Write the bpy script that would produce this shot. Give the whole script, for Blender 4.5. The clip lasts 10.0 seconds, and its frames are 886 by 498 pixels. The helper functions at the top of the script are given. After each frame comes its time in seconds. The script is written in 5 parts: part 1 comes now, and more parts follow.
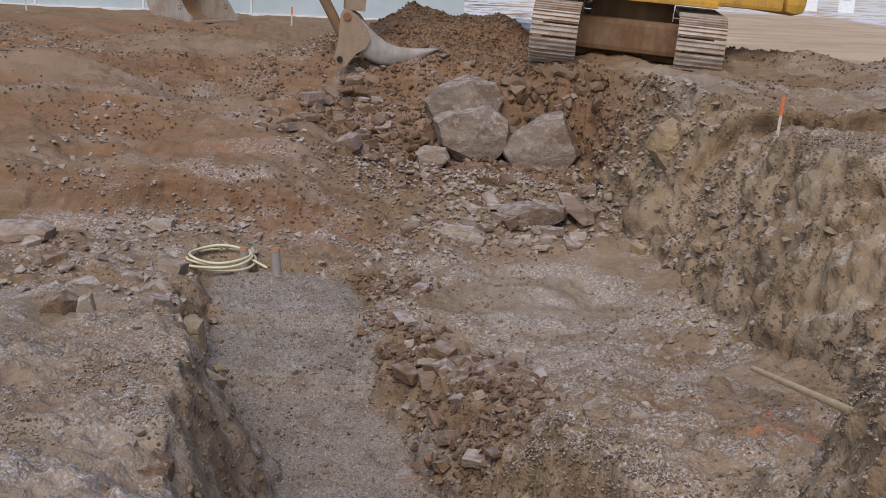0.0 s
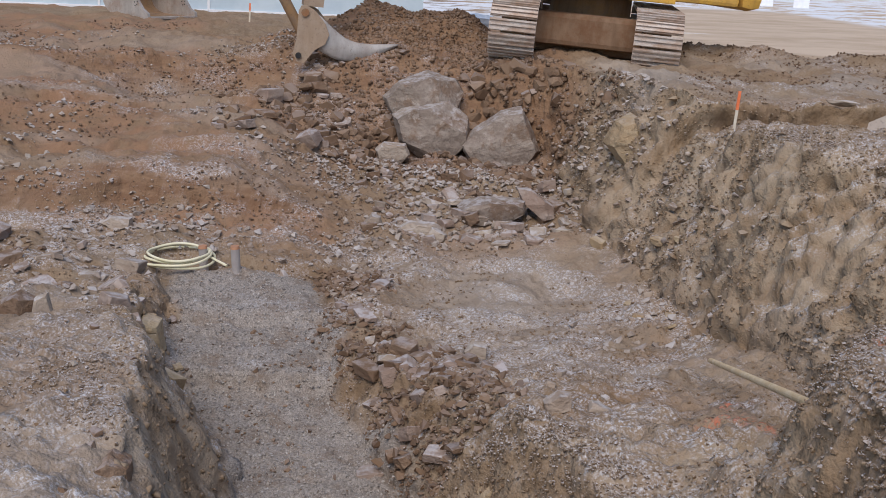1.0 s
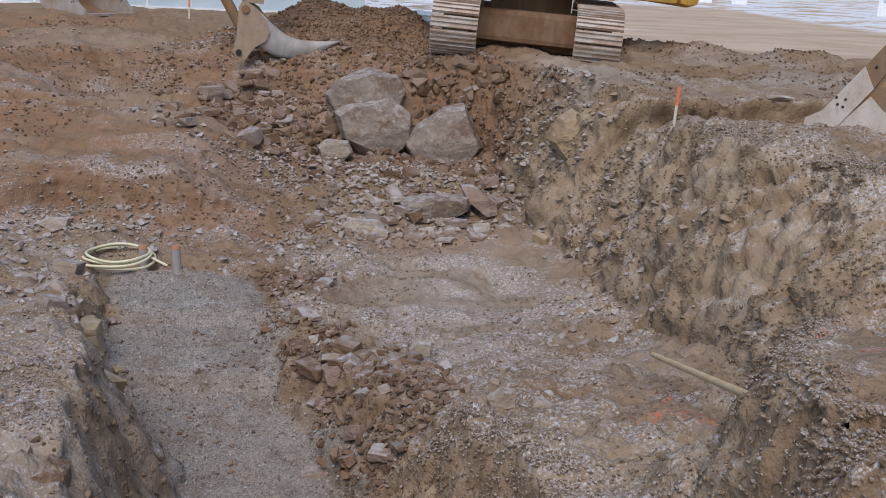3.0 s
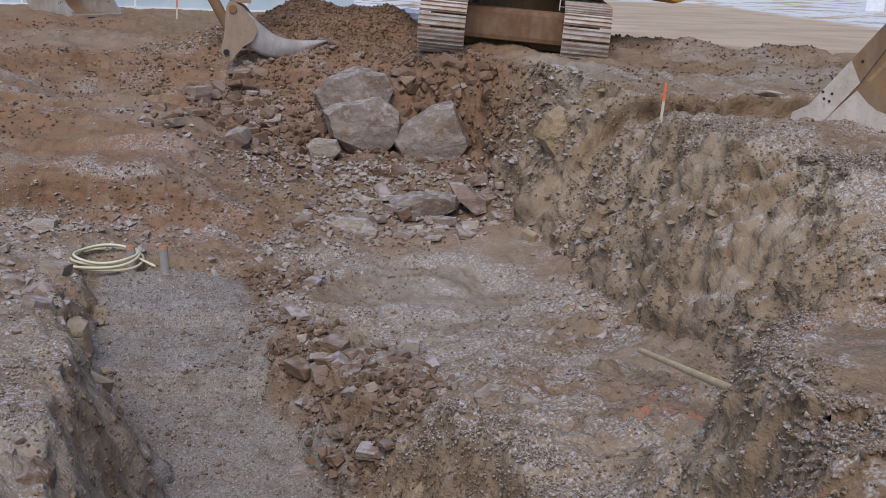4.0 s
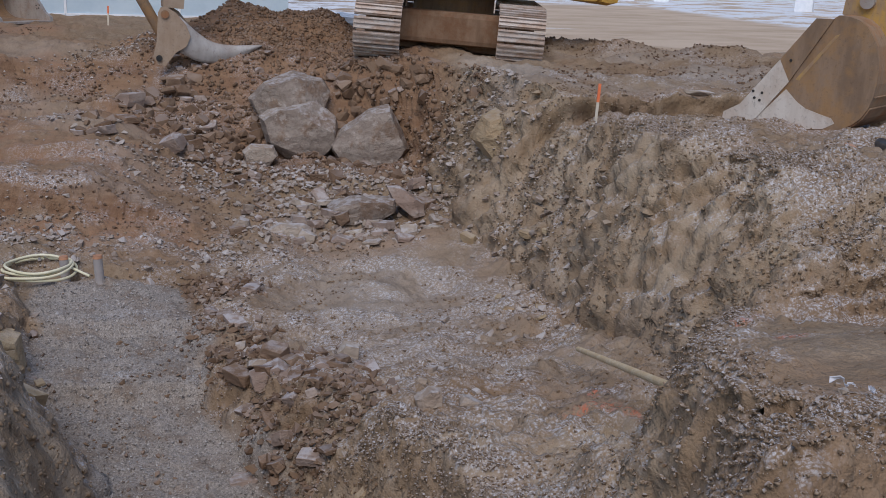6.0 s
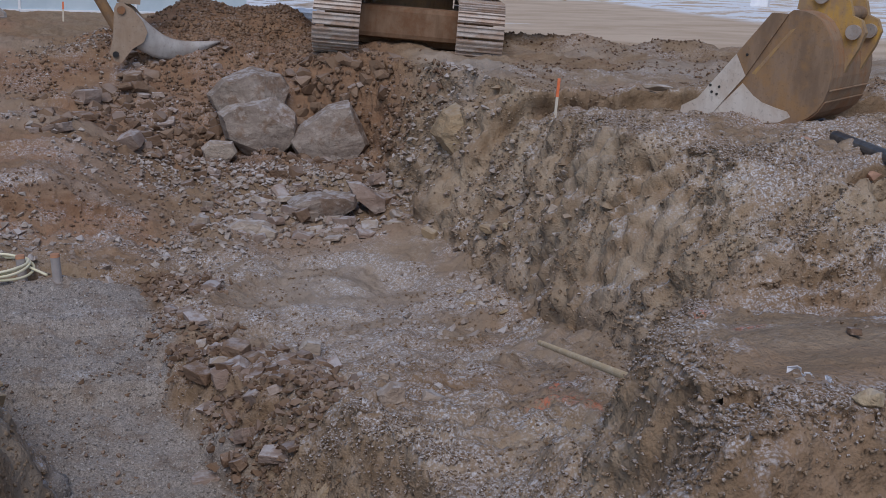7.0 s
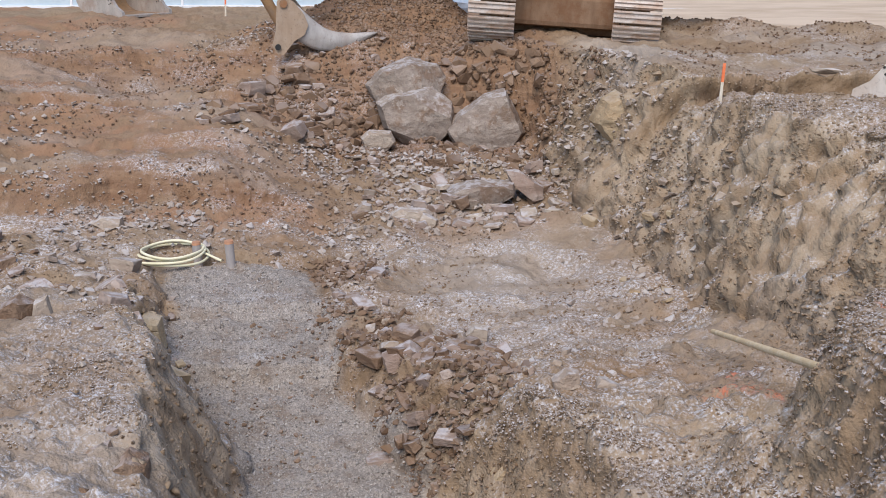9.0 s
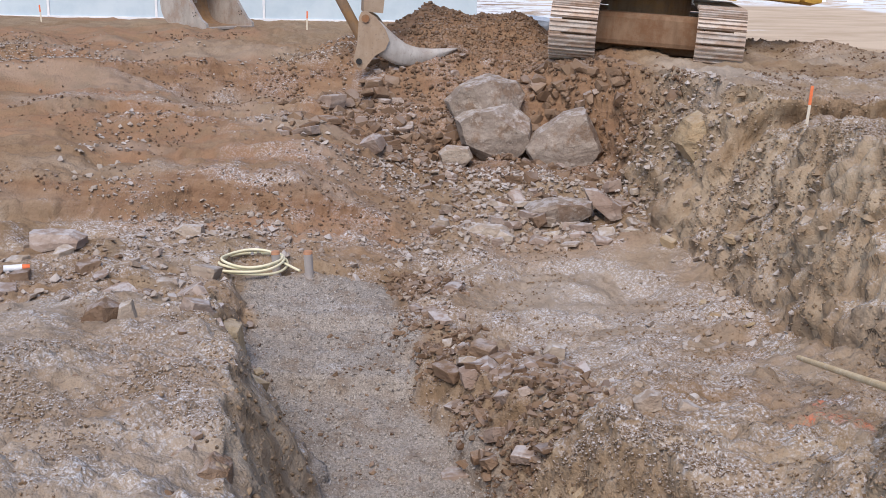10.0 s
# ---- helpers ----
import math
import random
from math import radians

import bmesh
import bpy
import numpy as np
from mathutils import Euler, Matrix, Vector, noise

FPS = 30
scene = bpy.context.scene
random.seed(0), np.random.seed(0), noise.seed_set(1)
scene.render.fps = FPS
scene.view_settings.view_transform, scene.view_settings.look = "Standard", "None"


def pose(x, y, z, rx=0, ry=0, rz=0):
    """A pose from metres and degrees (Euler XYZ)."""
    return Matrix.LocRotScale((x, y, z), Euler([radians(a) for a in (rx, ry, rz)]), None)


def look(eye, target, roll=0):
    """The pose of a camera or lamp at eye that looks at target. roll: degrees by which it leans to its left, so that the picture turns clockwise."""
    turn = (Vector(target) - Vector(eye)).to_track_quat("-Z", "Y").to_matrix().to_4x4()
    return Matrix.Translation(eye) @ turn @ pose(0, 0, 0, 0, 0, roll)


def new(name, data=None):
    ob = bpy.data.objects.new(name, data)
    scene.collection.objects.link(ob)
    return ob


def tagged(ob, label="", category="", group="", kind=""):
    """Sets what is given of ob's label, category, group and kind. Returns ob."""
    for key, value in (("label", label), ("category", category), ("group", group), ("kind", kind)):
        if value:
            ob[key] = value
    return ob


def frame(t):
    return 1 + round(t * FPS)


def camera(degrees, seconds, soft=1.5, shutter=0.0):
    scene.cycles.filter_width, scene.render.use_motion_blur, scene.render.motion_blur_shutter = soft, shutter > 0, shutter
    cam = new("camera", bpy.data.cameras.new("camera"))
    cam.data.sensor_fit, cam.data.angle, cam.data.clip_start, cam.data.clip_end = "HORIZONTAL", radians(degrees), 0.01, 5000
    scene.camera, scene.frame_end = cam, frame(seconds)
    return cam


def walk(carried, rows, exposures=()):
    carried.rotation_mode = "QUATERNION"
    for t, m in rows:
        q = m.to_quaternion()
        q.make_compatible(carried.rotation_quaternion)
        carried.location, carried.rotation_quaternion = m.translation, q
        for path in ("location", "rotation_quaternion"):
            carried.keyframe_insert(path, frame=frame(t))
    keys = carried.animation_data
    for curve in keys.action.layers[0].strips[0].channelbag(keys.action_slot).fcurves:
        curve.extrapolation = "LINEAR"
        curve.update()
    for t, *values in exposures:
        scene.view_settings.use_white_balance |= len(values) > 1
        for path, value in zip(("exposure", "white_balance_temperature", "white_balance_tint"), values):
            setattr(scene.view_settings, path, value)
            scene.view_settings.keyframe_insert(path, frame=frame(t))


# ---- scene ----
cam = camera(43.1, 10.0, soft=0.9)


EXPOSURES = [(0, 0.04, 6830, 12), (1.2, 0.3, 6250, 11), (2.0, 0.36, 6050, 10), (2.5, 0.3, 6250, 11), (3.2, 0.12, 6250, 11), (4.5, 0.04, 6050, 11), (5, 0.02, 6100, 11), (6.2, -0.11, 6000, 11),
             (7.3, -0.28, 5900, 12), (8.0, -0.18, 5950, 12), (8.3, 0.14, 6250, 11), (8.6, 0.59, 6630, 10), (9, 0.69, 6280, 10), (9.5, 0.62, 6180, 9), (10, 0.66, 6480, 12)]
PATH = [
    (0, (-0.237, -0.32, 1.447), (-0.193, 1.616, 0.948), 2.5),
    (0.5, (-0.213, -0.334, 1.447), (-0.138, 1.601, 0.947), 2.5),
    (1, (-0.221, -0.323, 1.448), (-0.109, 1.609, 0.945), 2.5),
    (1.5, (-0.222, -0.308, 1.445), (-0.078, 1.622, 0.941), 2.7),
    (2, (-0.227, -0.303, 1.45), (-0.054, 1.625, 0.945), 2.8),
    (2.5, (-0.231, -0.301, 1.455), (-0.034, 1.624, 0.949), 2.8),
    (3, (-0.2, -0.305, 1.451), (0.009, 1.619, 0.946), 2.6),
    (4.5, (-0.146, -0.315, 1.446), (0.085, 1.605, 0.938), 1.8),
    (5, (-0.162, -0.331, 1.455), (0.097, 1.587, 0.949), 1.7),
    (5.5, (-0.151, -0.322, 1.451), (0.142, 1.592, 0.948), 1.8),
    (6, (-0.126, -0.31, 1.439), (0.199, 1.6, 0.942), 1.8),
    (7.3, (-0.125, -0.323, 1.438), (0.274, 1.571, 0.932), 1.8),
    (7.5, (-0.136, -0.331, 1.443), (0.255, 1.563, 0.933), 1.6),
    (8, (-0.159, -0.34, 1.44), (0.162, 1.565, 0.921), 1.0),
    (8.5, (-0.248, -0.342, 1.439), (-0.02, 1.574, 0.913), 0.3),
    (9, (-0.361, -0.336, 1.434), (-0.214, 1.589, 0.908), 0.1),
    (9.5, (-0.444, -0.324, 1.417), (-0.362, 1.608, 0.904), 0.3),
    (10, (-0.468, -0.317, 1.413), (-0.44, 1.62, 0.916), 0.9),
]
walk(cam, [(t, look(eye, target, roll)) for t, eye, target, roll in PATH], EXPOSURES)

# ---- sky and sun ----
world = bpy.data.worlds.new("sky")
scene.world = world
world.use_nodes = True
wn = world.node_tree.nodes
sky = wn.new("ShaderNodeTexSky")
sky.sky_type, sky.sun_disc = "NISHITA", False
sky.sun_elevation, sky.sun_rotation = radians(50), radians(-165)
wn["Background"].inputs["Strength"].default_value = 0.11
world.node_tree.links.new(sky.outputs[0], wn["Background"].inputs[0])
sun = new("sun", bpy.data.lights.new("sun", "SUN"))
sun.data.energy, sun.data.angle, sun.data.color = 1.9, radians(40), (1.0, 0.90, 0.79)
sun.matrix_world = look((-1.6, -5.8, 7.2), (0, 0, 0))

# ---- materials ----


class Mat:
    """A small builder of node materials."""

    def __init__(self, name, rough=0.9, metal=0.0):
        self.m = bpy.data.materials.new(name)
        self.m.use_nodes = True
        self.t = self.m.node_tree
        self.b = self.t.nodes["Principled BSDF"]
        self.b.inputs["Roughness"].default_value = rough
        self.b.inputs["Metallic"].default_value = metal
        self.b.inputs["Specular IOR Level"].default_value = 0.3
        self.pos = self.t.nodes.new("ShaderNodeNewGeometry").outputs["Position"]
        self.obj = self.t.nodes.new("ShaderNodeTexCoord").outputs["Object"]

    def link(self, a, b):
        self.t.links.new(a, b)

    def noise(self, scale, detail=4, rough=0.6, local=False, stretch=None):
        n = self.t.nodes.new("ShaderNodeTexNoise")
        n.inputs["Scale"].default_value, n.inputs["Detail"].default_value, n.inputs["Roughness"].default_value = scale, detail, rough
        src = self.obj if local else self.pos
        if stretch:
            mp = self.t.nodes.new("ShaderNodeMapping")
            mp.inputs["Scale"].default_value = stretch
            self.link(src, mp.inputs[0])
            src = mp.outputs[0]
        self.link(src, n.inputs["Vector"])
        return n.outputs["Fac"]

    def cells(self, scale, local=False, out="Distance"):
        n = self.t.nodes.new("ShaderNodeTexVoronoi")
        n.inputs["Scale"].default_value = scale
        self.link(self.obj if local else self.pos, n.inputs["Vector"])
        return n.outputs[out]

    def ramp(self, fac, lo, hi):
        n = self.t.nodes.new("ShaderNodeMapRange")
        n.interpolation_type = "SMOOTHSTEP"
        n.inputs["From Min"].default_value, n.inputs["From Max"].default_value = lo, hi
        self.link(fac, n.inputs["Value"])
        return n.outputs[0]

    def mul(self, a, b, op="MULTIPLY"):
        n = self.t.nodes.new("ShaderNodeMath")
        n.operation = op
        for k, v in enumerate((a, b)):
            if isinstance(v, (int, float)):
                n.inputs[k].default_value = v
            else:
                self.link(v, n.inputs[k])
        return n.outputs[0]

    def mix(self, fac, a, b, kind="MIX"):
        n = self.t.nodes.new("ShaderNodeMix")
        n.data_type, n.blend_type = "RGBA", kind
        for k, v in ((0, fac), (6, a), (7, b)):
            if isinstance(v, (int, float)):
                n.inputs[k].default_value = v
            elif isinstance(v, tuple):
                n.inputs[k].default_value = (*v, 1)
            else:
                self.link(v, n.inputs[k])
        return n.outputs[2]

    def attr(self, name):
        n = self.t.nodes.new("ShaderNodeAttribute")
        n.attribute_name = name
        return n.outputs["Fac"]

    def up(self):
        n = self.t.nodes.new("ShaderNodeSeparateXYZ")
        self.link(self.t.nodes.new("ShaderNodeNewGeometry").outputs["Normal"], n.inputs[0])
        return n.outputs[2]

    def rand(self):
        return self.t.nodes.new("ShaderNodeObjectInfo").outputs["Random"]

    def island(self):
        return self.t.nodes.new("ShaderNodeNewGeometry").outputs["Random Per Island"]

    def colour(self, c):
        if isinstance(c, tuple):
            self.b.inputs["Base Color"].default_value = (*c, 1)
        else:
            self.link(c, self.b.inputs["Base Color"])
        return self

    def bump(self, h, strength=0.5, dist=0.02):
        n = self.t.nodes.new("ShaderNodeBump")
        n.inputs["Strength"].default_value, n.inputs["Distance"].default_value = strength, dist
        self.link(h, n.inputs["Height"])
        self.link(n.outputs[0], self.b.inputs["Normal"])
        return self

    def rough(self, r):
        self.link(r, self.b.inputs["Roughness"])
        return self


FROST = (0.66, 0.66, 0.70)


def soil_material():
    k = Mat("soil", 0.95)
    big, mid, fine = k.noise(0.55, 3), k.noise(3.0, 5, 0.65), k.noise(26, 4, 0.7)
    c = k.mix(k.ramp(big, 0.35, 0.65), (0.225, 0.150, 0.090), (0.270, 0.198, 0.132))
    c = k.mix(k.mul(k.ramp(mid, 0.42, 0.7), 0.7), c, (0.345, 0.265, 0.185))
    c = k.mix(k.mul(k.ramp(fine, 0.5, 0.72), 0.55), c, (0.13, 0.085, 0.05))
    c = k.mix(k.mul(k.attr("clay"), k.ramp(mid, 0.3, 0.6)), c, (0.30, 0.175, 0.105))
    # streaky deeper brown where its mask is set
    c = k.mix(k.attr("deep_brown"), c, k.mix(k.ramp(k.noise(5, 4, 0.6, stretch=(0.3, 0.3, 2.5)), 0.35, 0.65), (0.20, 0.115, 0.068), (0.265, 0.165, 0.10)))
    c = k.mix(k.attr("ochre"), c, k.mix(k.ramp(mid, 0.35, 0.65), (0.29, 0.205, 0.13), (0.385, 0.305, 0.22)))
    c = k.mix(k.attr("dust"), c, k.mix(k.ramp(mid, 0.35, 0.65), (0.285, 0.235, 0.19), (0.375, 0.315, 0.26)))
    grit = k.mix(k.cells(95, out="Color"), (0.17, 0.148, 0.13), (0.44, 0.395, 0.355))
    grit = k.mix(k.mul(k.ramp(k.noise(3.2, 5, 0.7), 0.45, 0.68), 0.7), grit, (0.19, 0.135, 0.095))
    c = k.mix(k.attr("gravel"), c, grit)
    # road dirt, its tan raised to stand in for sunlight out there
    tan = k.mix(k.ramp(k.noise(0.7, 5, 0.65, stretch=(0.6, 1.0, 1)), 0.35, 0.68), (0.64, 0.51, 0.385), (0.50, 0.375, 0.265))
    c = k.mix(k.attr("road"), c, tan)
    c = k.mix(k.mul(k.attr("paint"), k.mul(k.ramp(k.noise(30, 3), 0.42, 0.62), 0.7)), c, (0.72, 0.19, 0.09))
    # rime on what faces the sky, in patches and on single clods
    clod, small = k.cells(26), k.cells(62)
    crown = k.mul(k.ramp(clod, 0.62, 0.2), k.ramp(small, 0.7, 0.25), "MAXIMUM")
    grainy = k.mul(k.ramp(k.noise(34, 6, 0.82), 0.42, 0.58), crown)
    patch = k.mul(k.mul(k.attr("frost"), k.ramp(k.noise(1.7, 5, 0.65), 0.42, 0.6)), k.attr("rim"), "MAXIMUM")
    rime = k.mul(k.mul(k.ramp(k.up(), 0.35, 0.85), grainy), patch)
    c = k.mix(k.mul(rime, 0.9), c, FROST)
    snow = k.mul(k.attr("snow"), k.ramp(k.noise(0.7, 5, 0.7, stretch=(0.8, 0.9, 1)), 0.44, 0.5))
    c = k.mix(snow, c, (0.80, 0.82, 0.86))
    loose = k.mul(k.mul(1.0, k.attr("gravel"), "SUBTRACT"), k.mul(1.0, k.attr("road"), "SUBTRACT"))
    h = k.mul(k.mul(fine, 0.6), k.mul(k.noise(90, 3, 0.7), 0.35), "ADD")
    h = k.mul(h, k.mul(k.mul(clod, -0.45), loose), "ADD")
    h = k.mul(h, k.mul(small, -0.3), "ADD")
    return k.colour(c).bump(h, 0.9, 0.017).m


def stone_material(name, a, b, dark, frosty=0.5):
    k = Mat(name, 0.88)
    n, f = k.noise(2.6, 5, 0.65, stretch=(1, 1, 2.4)), k.noise(22, 4, 0.7)
    c = k.mix(k.ramp(n, 0.35, 0.66), a, b)
    c = k.mix(k.mul(k.rand(), 0.45), c, dark)
    c = k.mix(k.mul(k.ramp(f, 0.52, 0.75), 0.5), c, dark)
    c = k.mix(k.mul(k.mul(k.ramp(k.up(), 0.5, 0.95), k.ramp(k.noise(9, 4), 0.40, 0.62)), frosty), c, FROST)
    return k.colour(c).bump(k.mul(f, k.mul(n, 1.5), "ADD"), 0.8, 0.03).m


def boulder_material():
    """Layered stone: bands along the bedding, brown stains, pale broken edges."""
    k = Mat("grey_pink_boulder_stone", 0.88)
    bed = k.noise(1.6, 6, 0.7, True, (1.2, 1.2, 3.0))
    stain, f = k.noise(2.4, 5, 0.7, True), k.noise(26, 5, 0.75, True)
    c = k.mix(k.ramp(bed, 0.38, 0.62), (0.25, 0.20, 0.165), (0.35, 0.295, 0.25))
    c = k.mix(k.mul(k.ramp(stain, 0.48, 0.62), 0.75), c, (0.20, 0.125, 0.08))
    c = k.mix(k.mul(k.ramp(k.noise(6, 4, 0.7, True), 0.56, 0.66), 0.6), c, (0.45, 0.40, 0.36))
    c = k.mix(k.mul(k.ramp(f, 0.5, 0.7), 0.6), c, (0.13, 0.095, 0.075))
    c = k.mix(k.mul(k.mul(k.ramp(k.up(), 0.55, 0.95), k.ramp(k.noise(11, 4), 0.45, 0.6)), 0.35), c, FROST)
    return k.colour(c).bump(k.mul(k.mul(f, 0.7), k.mul(bed, 1.2), "ADD"), 0.7, 0.03).m


def bits_material(name, a, b, c3, frosty, patchy=True):
    """For joined small stones and clods: each its own tone."""
    k = Mat(name, 0.92)
    c = k.mix(k.island(), a, b)
    c = k.mix(k.mul(k.ramp(k.noise(14, 4), 0.45, 0.7), 0.6), c, c3)
    patch = k.noise(1.7, 4) if patchy else k.noise(30, 3)
    c = k.mix(k.mul(k.mul(k.ramp(k.up(), 0.35, 0.85), k.ramp(patch, 0.38, 0.6)), frosty), c, FROST)
    return k.colour(c).bump(k.noise(60, 3), 0.6, 0.01).m


def steel_material(name, a, b, rust, amount, rough=0.55, metal=0.5):
    k = Mat(name, rough, metal)
    n, streak = k.noise(3.2, 6, 0.7, True), k.noise(5, 5, 0.65, True, (1, 1, 0.25))
    c = k.mix(k.ramp(streak, 0.35, 0.65), a, b)
    c = k.mix(k.mul(k.ramp(n, 0.42, 0.66), amount), c, rust)
    c = k.mix(k.mul(k.ramp(k.noise(30, 3, 0.6, True), 0.55, 0.75), 0.35), c, (0.09, 0.06, 0.045))
    return k.colour(c).bump(k.noise(28, 4, 0.6, True), 0.25, 0.01).m


def plain_material(name, a, b, rough=0.6, metal=0.0, scale=6):
    k = Mat(name, rough, metal)
    c = k.mix(k.ramp(k.noise(scale, 5, 0.65, True), 0.35, 0.68), a, b)
    return k.colour(c).bump(k.noise(scale * 6, 3, 0.6, True), 0.15, 0.01).m


SOIL = soil_material()
ROCK_PALE = stone_material("pale_sandstone", (0.36, 0.285, 0.225), (0.47, 0.40, 0.33), (0.24, 0.175, 0.13))
ROCK_BOULDER = boulder_material()
ROCK_PINK = stone_material("pinkish_stone", (0.31, 0.225, 0.18), (0.42, 0.345, 0.30), (0.20, 0.14, 0.105))
ROCK_OCHRE = stone_material("ochre_sandstone", (0.40, 0.30, 0.185), (0.52, 0.43, 0.30), (0.27, 0.175, 0.095), 0.15)
ROCK_BROWN = stone_material("brown_stone", (0.20, 0.125, 0.08), (0.29, 0.205, 0.145), (0.13, 0.08, 0.05), 0.3)
BITS_GREY = bits_material("grey_stone_chips", (0.25, 0.195, 0.155), (0.43, 0.375, 0.33), (0.26, 0.18, 0.13), 0.35)
BITS_GRAVEL = bits_material("crushed_gravel", (0.18, 0.16, 0.145), (0.48, 0.445, 0.415), (0.25, 0.2, 0.165), 0.25)
BITS_CLOD = bits_material("soil_clods", (0.18, 0.12, 0.075), (0.29, 0.21, 0.14), (0.22, 0.14, 0.08), 0.45)
BITS_OCHRE = bits_material("ochre_crumbs", (0.235, 0.165, 0.105), (0.34, 0.262, 0.185), (0.25, 0.18, 0.115), 0.1)
BITS_BROWN = bits_material("brown_clods", (0.115, 0.07, 0.044), (0.27, 0.185, 0.125), (0.20, 0.12, 0.07), 0.12)
YELLOW = steel_material("yellow_paint", (0.70, 0.41, 0.075), (0.60, 0.36, 0.09), (0.30, 0.16, 0.07), 0.35, 0.5, 0.0)
PAINT_OLD = steel_material("flaking_yellow_paint", (0.50, 0.30, 0.07), (0.34, 0.24, 0.15), (0.30, 0.20, 0.13), 0.85, 0.65, 0.0)
STEEL_SCOURED = steel_material("scoured_steel", (0.36, 0.335, 0.32), (0.47, 0.445, 0.43), (0.31, 0.23, 0.18), 0.3, 0.55, 0.1)
STEEL_WORN = steel_material("worn_steel", (0.40, 0.36, 0.33), (0.52, 0.475, 0.44), (0.33, 0.20, 0.13), 0.45, 0.5, 0.35)
STEEL_RUST = steel_material("rusty_steel", (0.31, 0.21, 0.14), (0.235, 0.15, 0.095), (0.30, 0.12, 0.04), 0.6, 0.75, 0.1)
STEEL_RUSTY = steel_material("rust_brown_paint", (0.33, 0.235, 0.16), (0.27, 0.175, 0.11), (0.36, 0.16, 0.055), 0.6, 0.75, 0.0)
STEEL_DUSTY = steel_material("dusty_paint", (0.29, 0.20, 0.135), (0.20, 0.135, 0.09), (0.34, 0.19, 0.075), 0.6, 0.75, 0.0)
CHEEK = steel_material("dusty_steel", (0.38, 0.285, 0.21), (0.31, 0.225, 0.16), (0.42, 0.34, 0.27), 0.5, 0.75, 0.1)
STEEL_BARE = steel_material("scoured_steel", (0.60, 0.53, 0.47), (0.70, 0.64, 0.58), (0.45, 0.32, 0.23), 0.35, 0.5, 0.2)
STEEL_TRACK = steel_material("track_steel", (0.54, 0.48, 0.44), (0.44, 0.355, 0.30), (0.34, 0.20, 0.12), 0.55, 0.55, 0.15)
MUDDY = steel_material("muddy_undercarriage", (0.17, 0.105, 0.065), (0.24, 0.155, 0.10), (0.16, 0.075, 0.035), 0.7, 0.9, 0.0)
BLACK = plain_material("black_rubber", (0.02, 0.02, 0.022), (0.05, 0.045, 0.04), 0.6)
PIPE = plain_material("dull_black_steel", (0.05, 0.05, 0.055), (0.12, 0.115, 0.115), 0.4, 0.3)
HOSE = plain_material("cream_hose", (0.72, 0.68, 0.46), (0.80, 0.76, 0.58), 0.5)
WOOD = plain_material("weathered_pole", (0.56, 0.42, 0.25), (0.66, 0.54, 0.37), 0.8, scale=14)
LATH = plain_material("raw_lath", (0.62, 0.54, 0.43), (0.72, 0.66, 0.56), 0.8, scale=14)
ORANGE = plain_material("orange_paint", (0.80, 0.17, 0.06), (0.86, 0.26, 0.12), 0.7)
FENCE = plain_material("white_hoarding", (0.46, 0.57, 0.66), (0.54, 0.64, 0.72), 0.6, scale=1.2)
WHITE = plain_material("white_board", (0.78, 0.80, 0.84), (0.70, 0.73, 0.78), 0.5)
CAP = plain_material("muddy_orange_plastic", (0.50, 0.25, 0.14), (0.36, 0.21, 0.14), 0.7)
PLASTIC = plain_material("white_film", (0.74, 0.74, 0.80), (0.82, 0.82, 0.86), 0.4)
BRICK = plain_material("orange_brick", (0.46, 0.27, 0.18), (0.38, 0.22, 0.15), 0.9)
PVC = plain_material("grey_pvc", (0.34, 0.31, 0.30), (0.42, 0.38, 0.36), 0.55)
BLUE = plain_material("blue_tarp", (0.36, 0.44, 0.56), (0.50, 0.56, 0.66), 0.5)

# ---- shape of the ground ----


def sst(a, b, v):
    t = np.clip((v - a) / (b - a), 0, 1)
    return t * t * (3 - 2 * t)


def lattice(ix, iy, seed):
    h = (ix * 374761393 + iy * 668265263 + seed * 974634777) & 0xFFFFFFFF
    h = ((h ^ (h >> 13)) * 1274126177) & 0xFFFFFFFF
    return ((h ^ (h >> 16)) & 0xFFFF) / 65535.0


def grain(x, y, size, seed):
    """Smooth random values between -1 and 1, in patches of that size."""
    ca, sa = math.cos(seed * 1.3), math.sin(seed * 1.3)
    u, v = (x * ca - y * sa) / size, (x * sa + y * ca) / size
    i, j = np.floor(u).astype(np.int64), np.floor(v).astype(np.int64)
    fu, fv = u - i, v - j
    fu, fv = fu * fu * (3 - 2 * fu), fv * fv * (3 - 2 * fv)
    a, b = lattice(i, j, seed), lattice(i + 1, j, seed)
    c, d = lattice(i, j + 1, seed), lattice(i + 1, j + 1, seed)
    return ((a + (b - a) * fu) * (1 - fv) + (c + (d - c) * fu) * fv) * 2 - 1


def trench_mid(y):
    return -1.5 + (11 - y) * 0.21


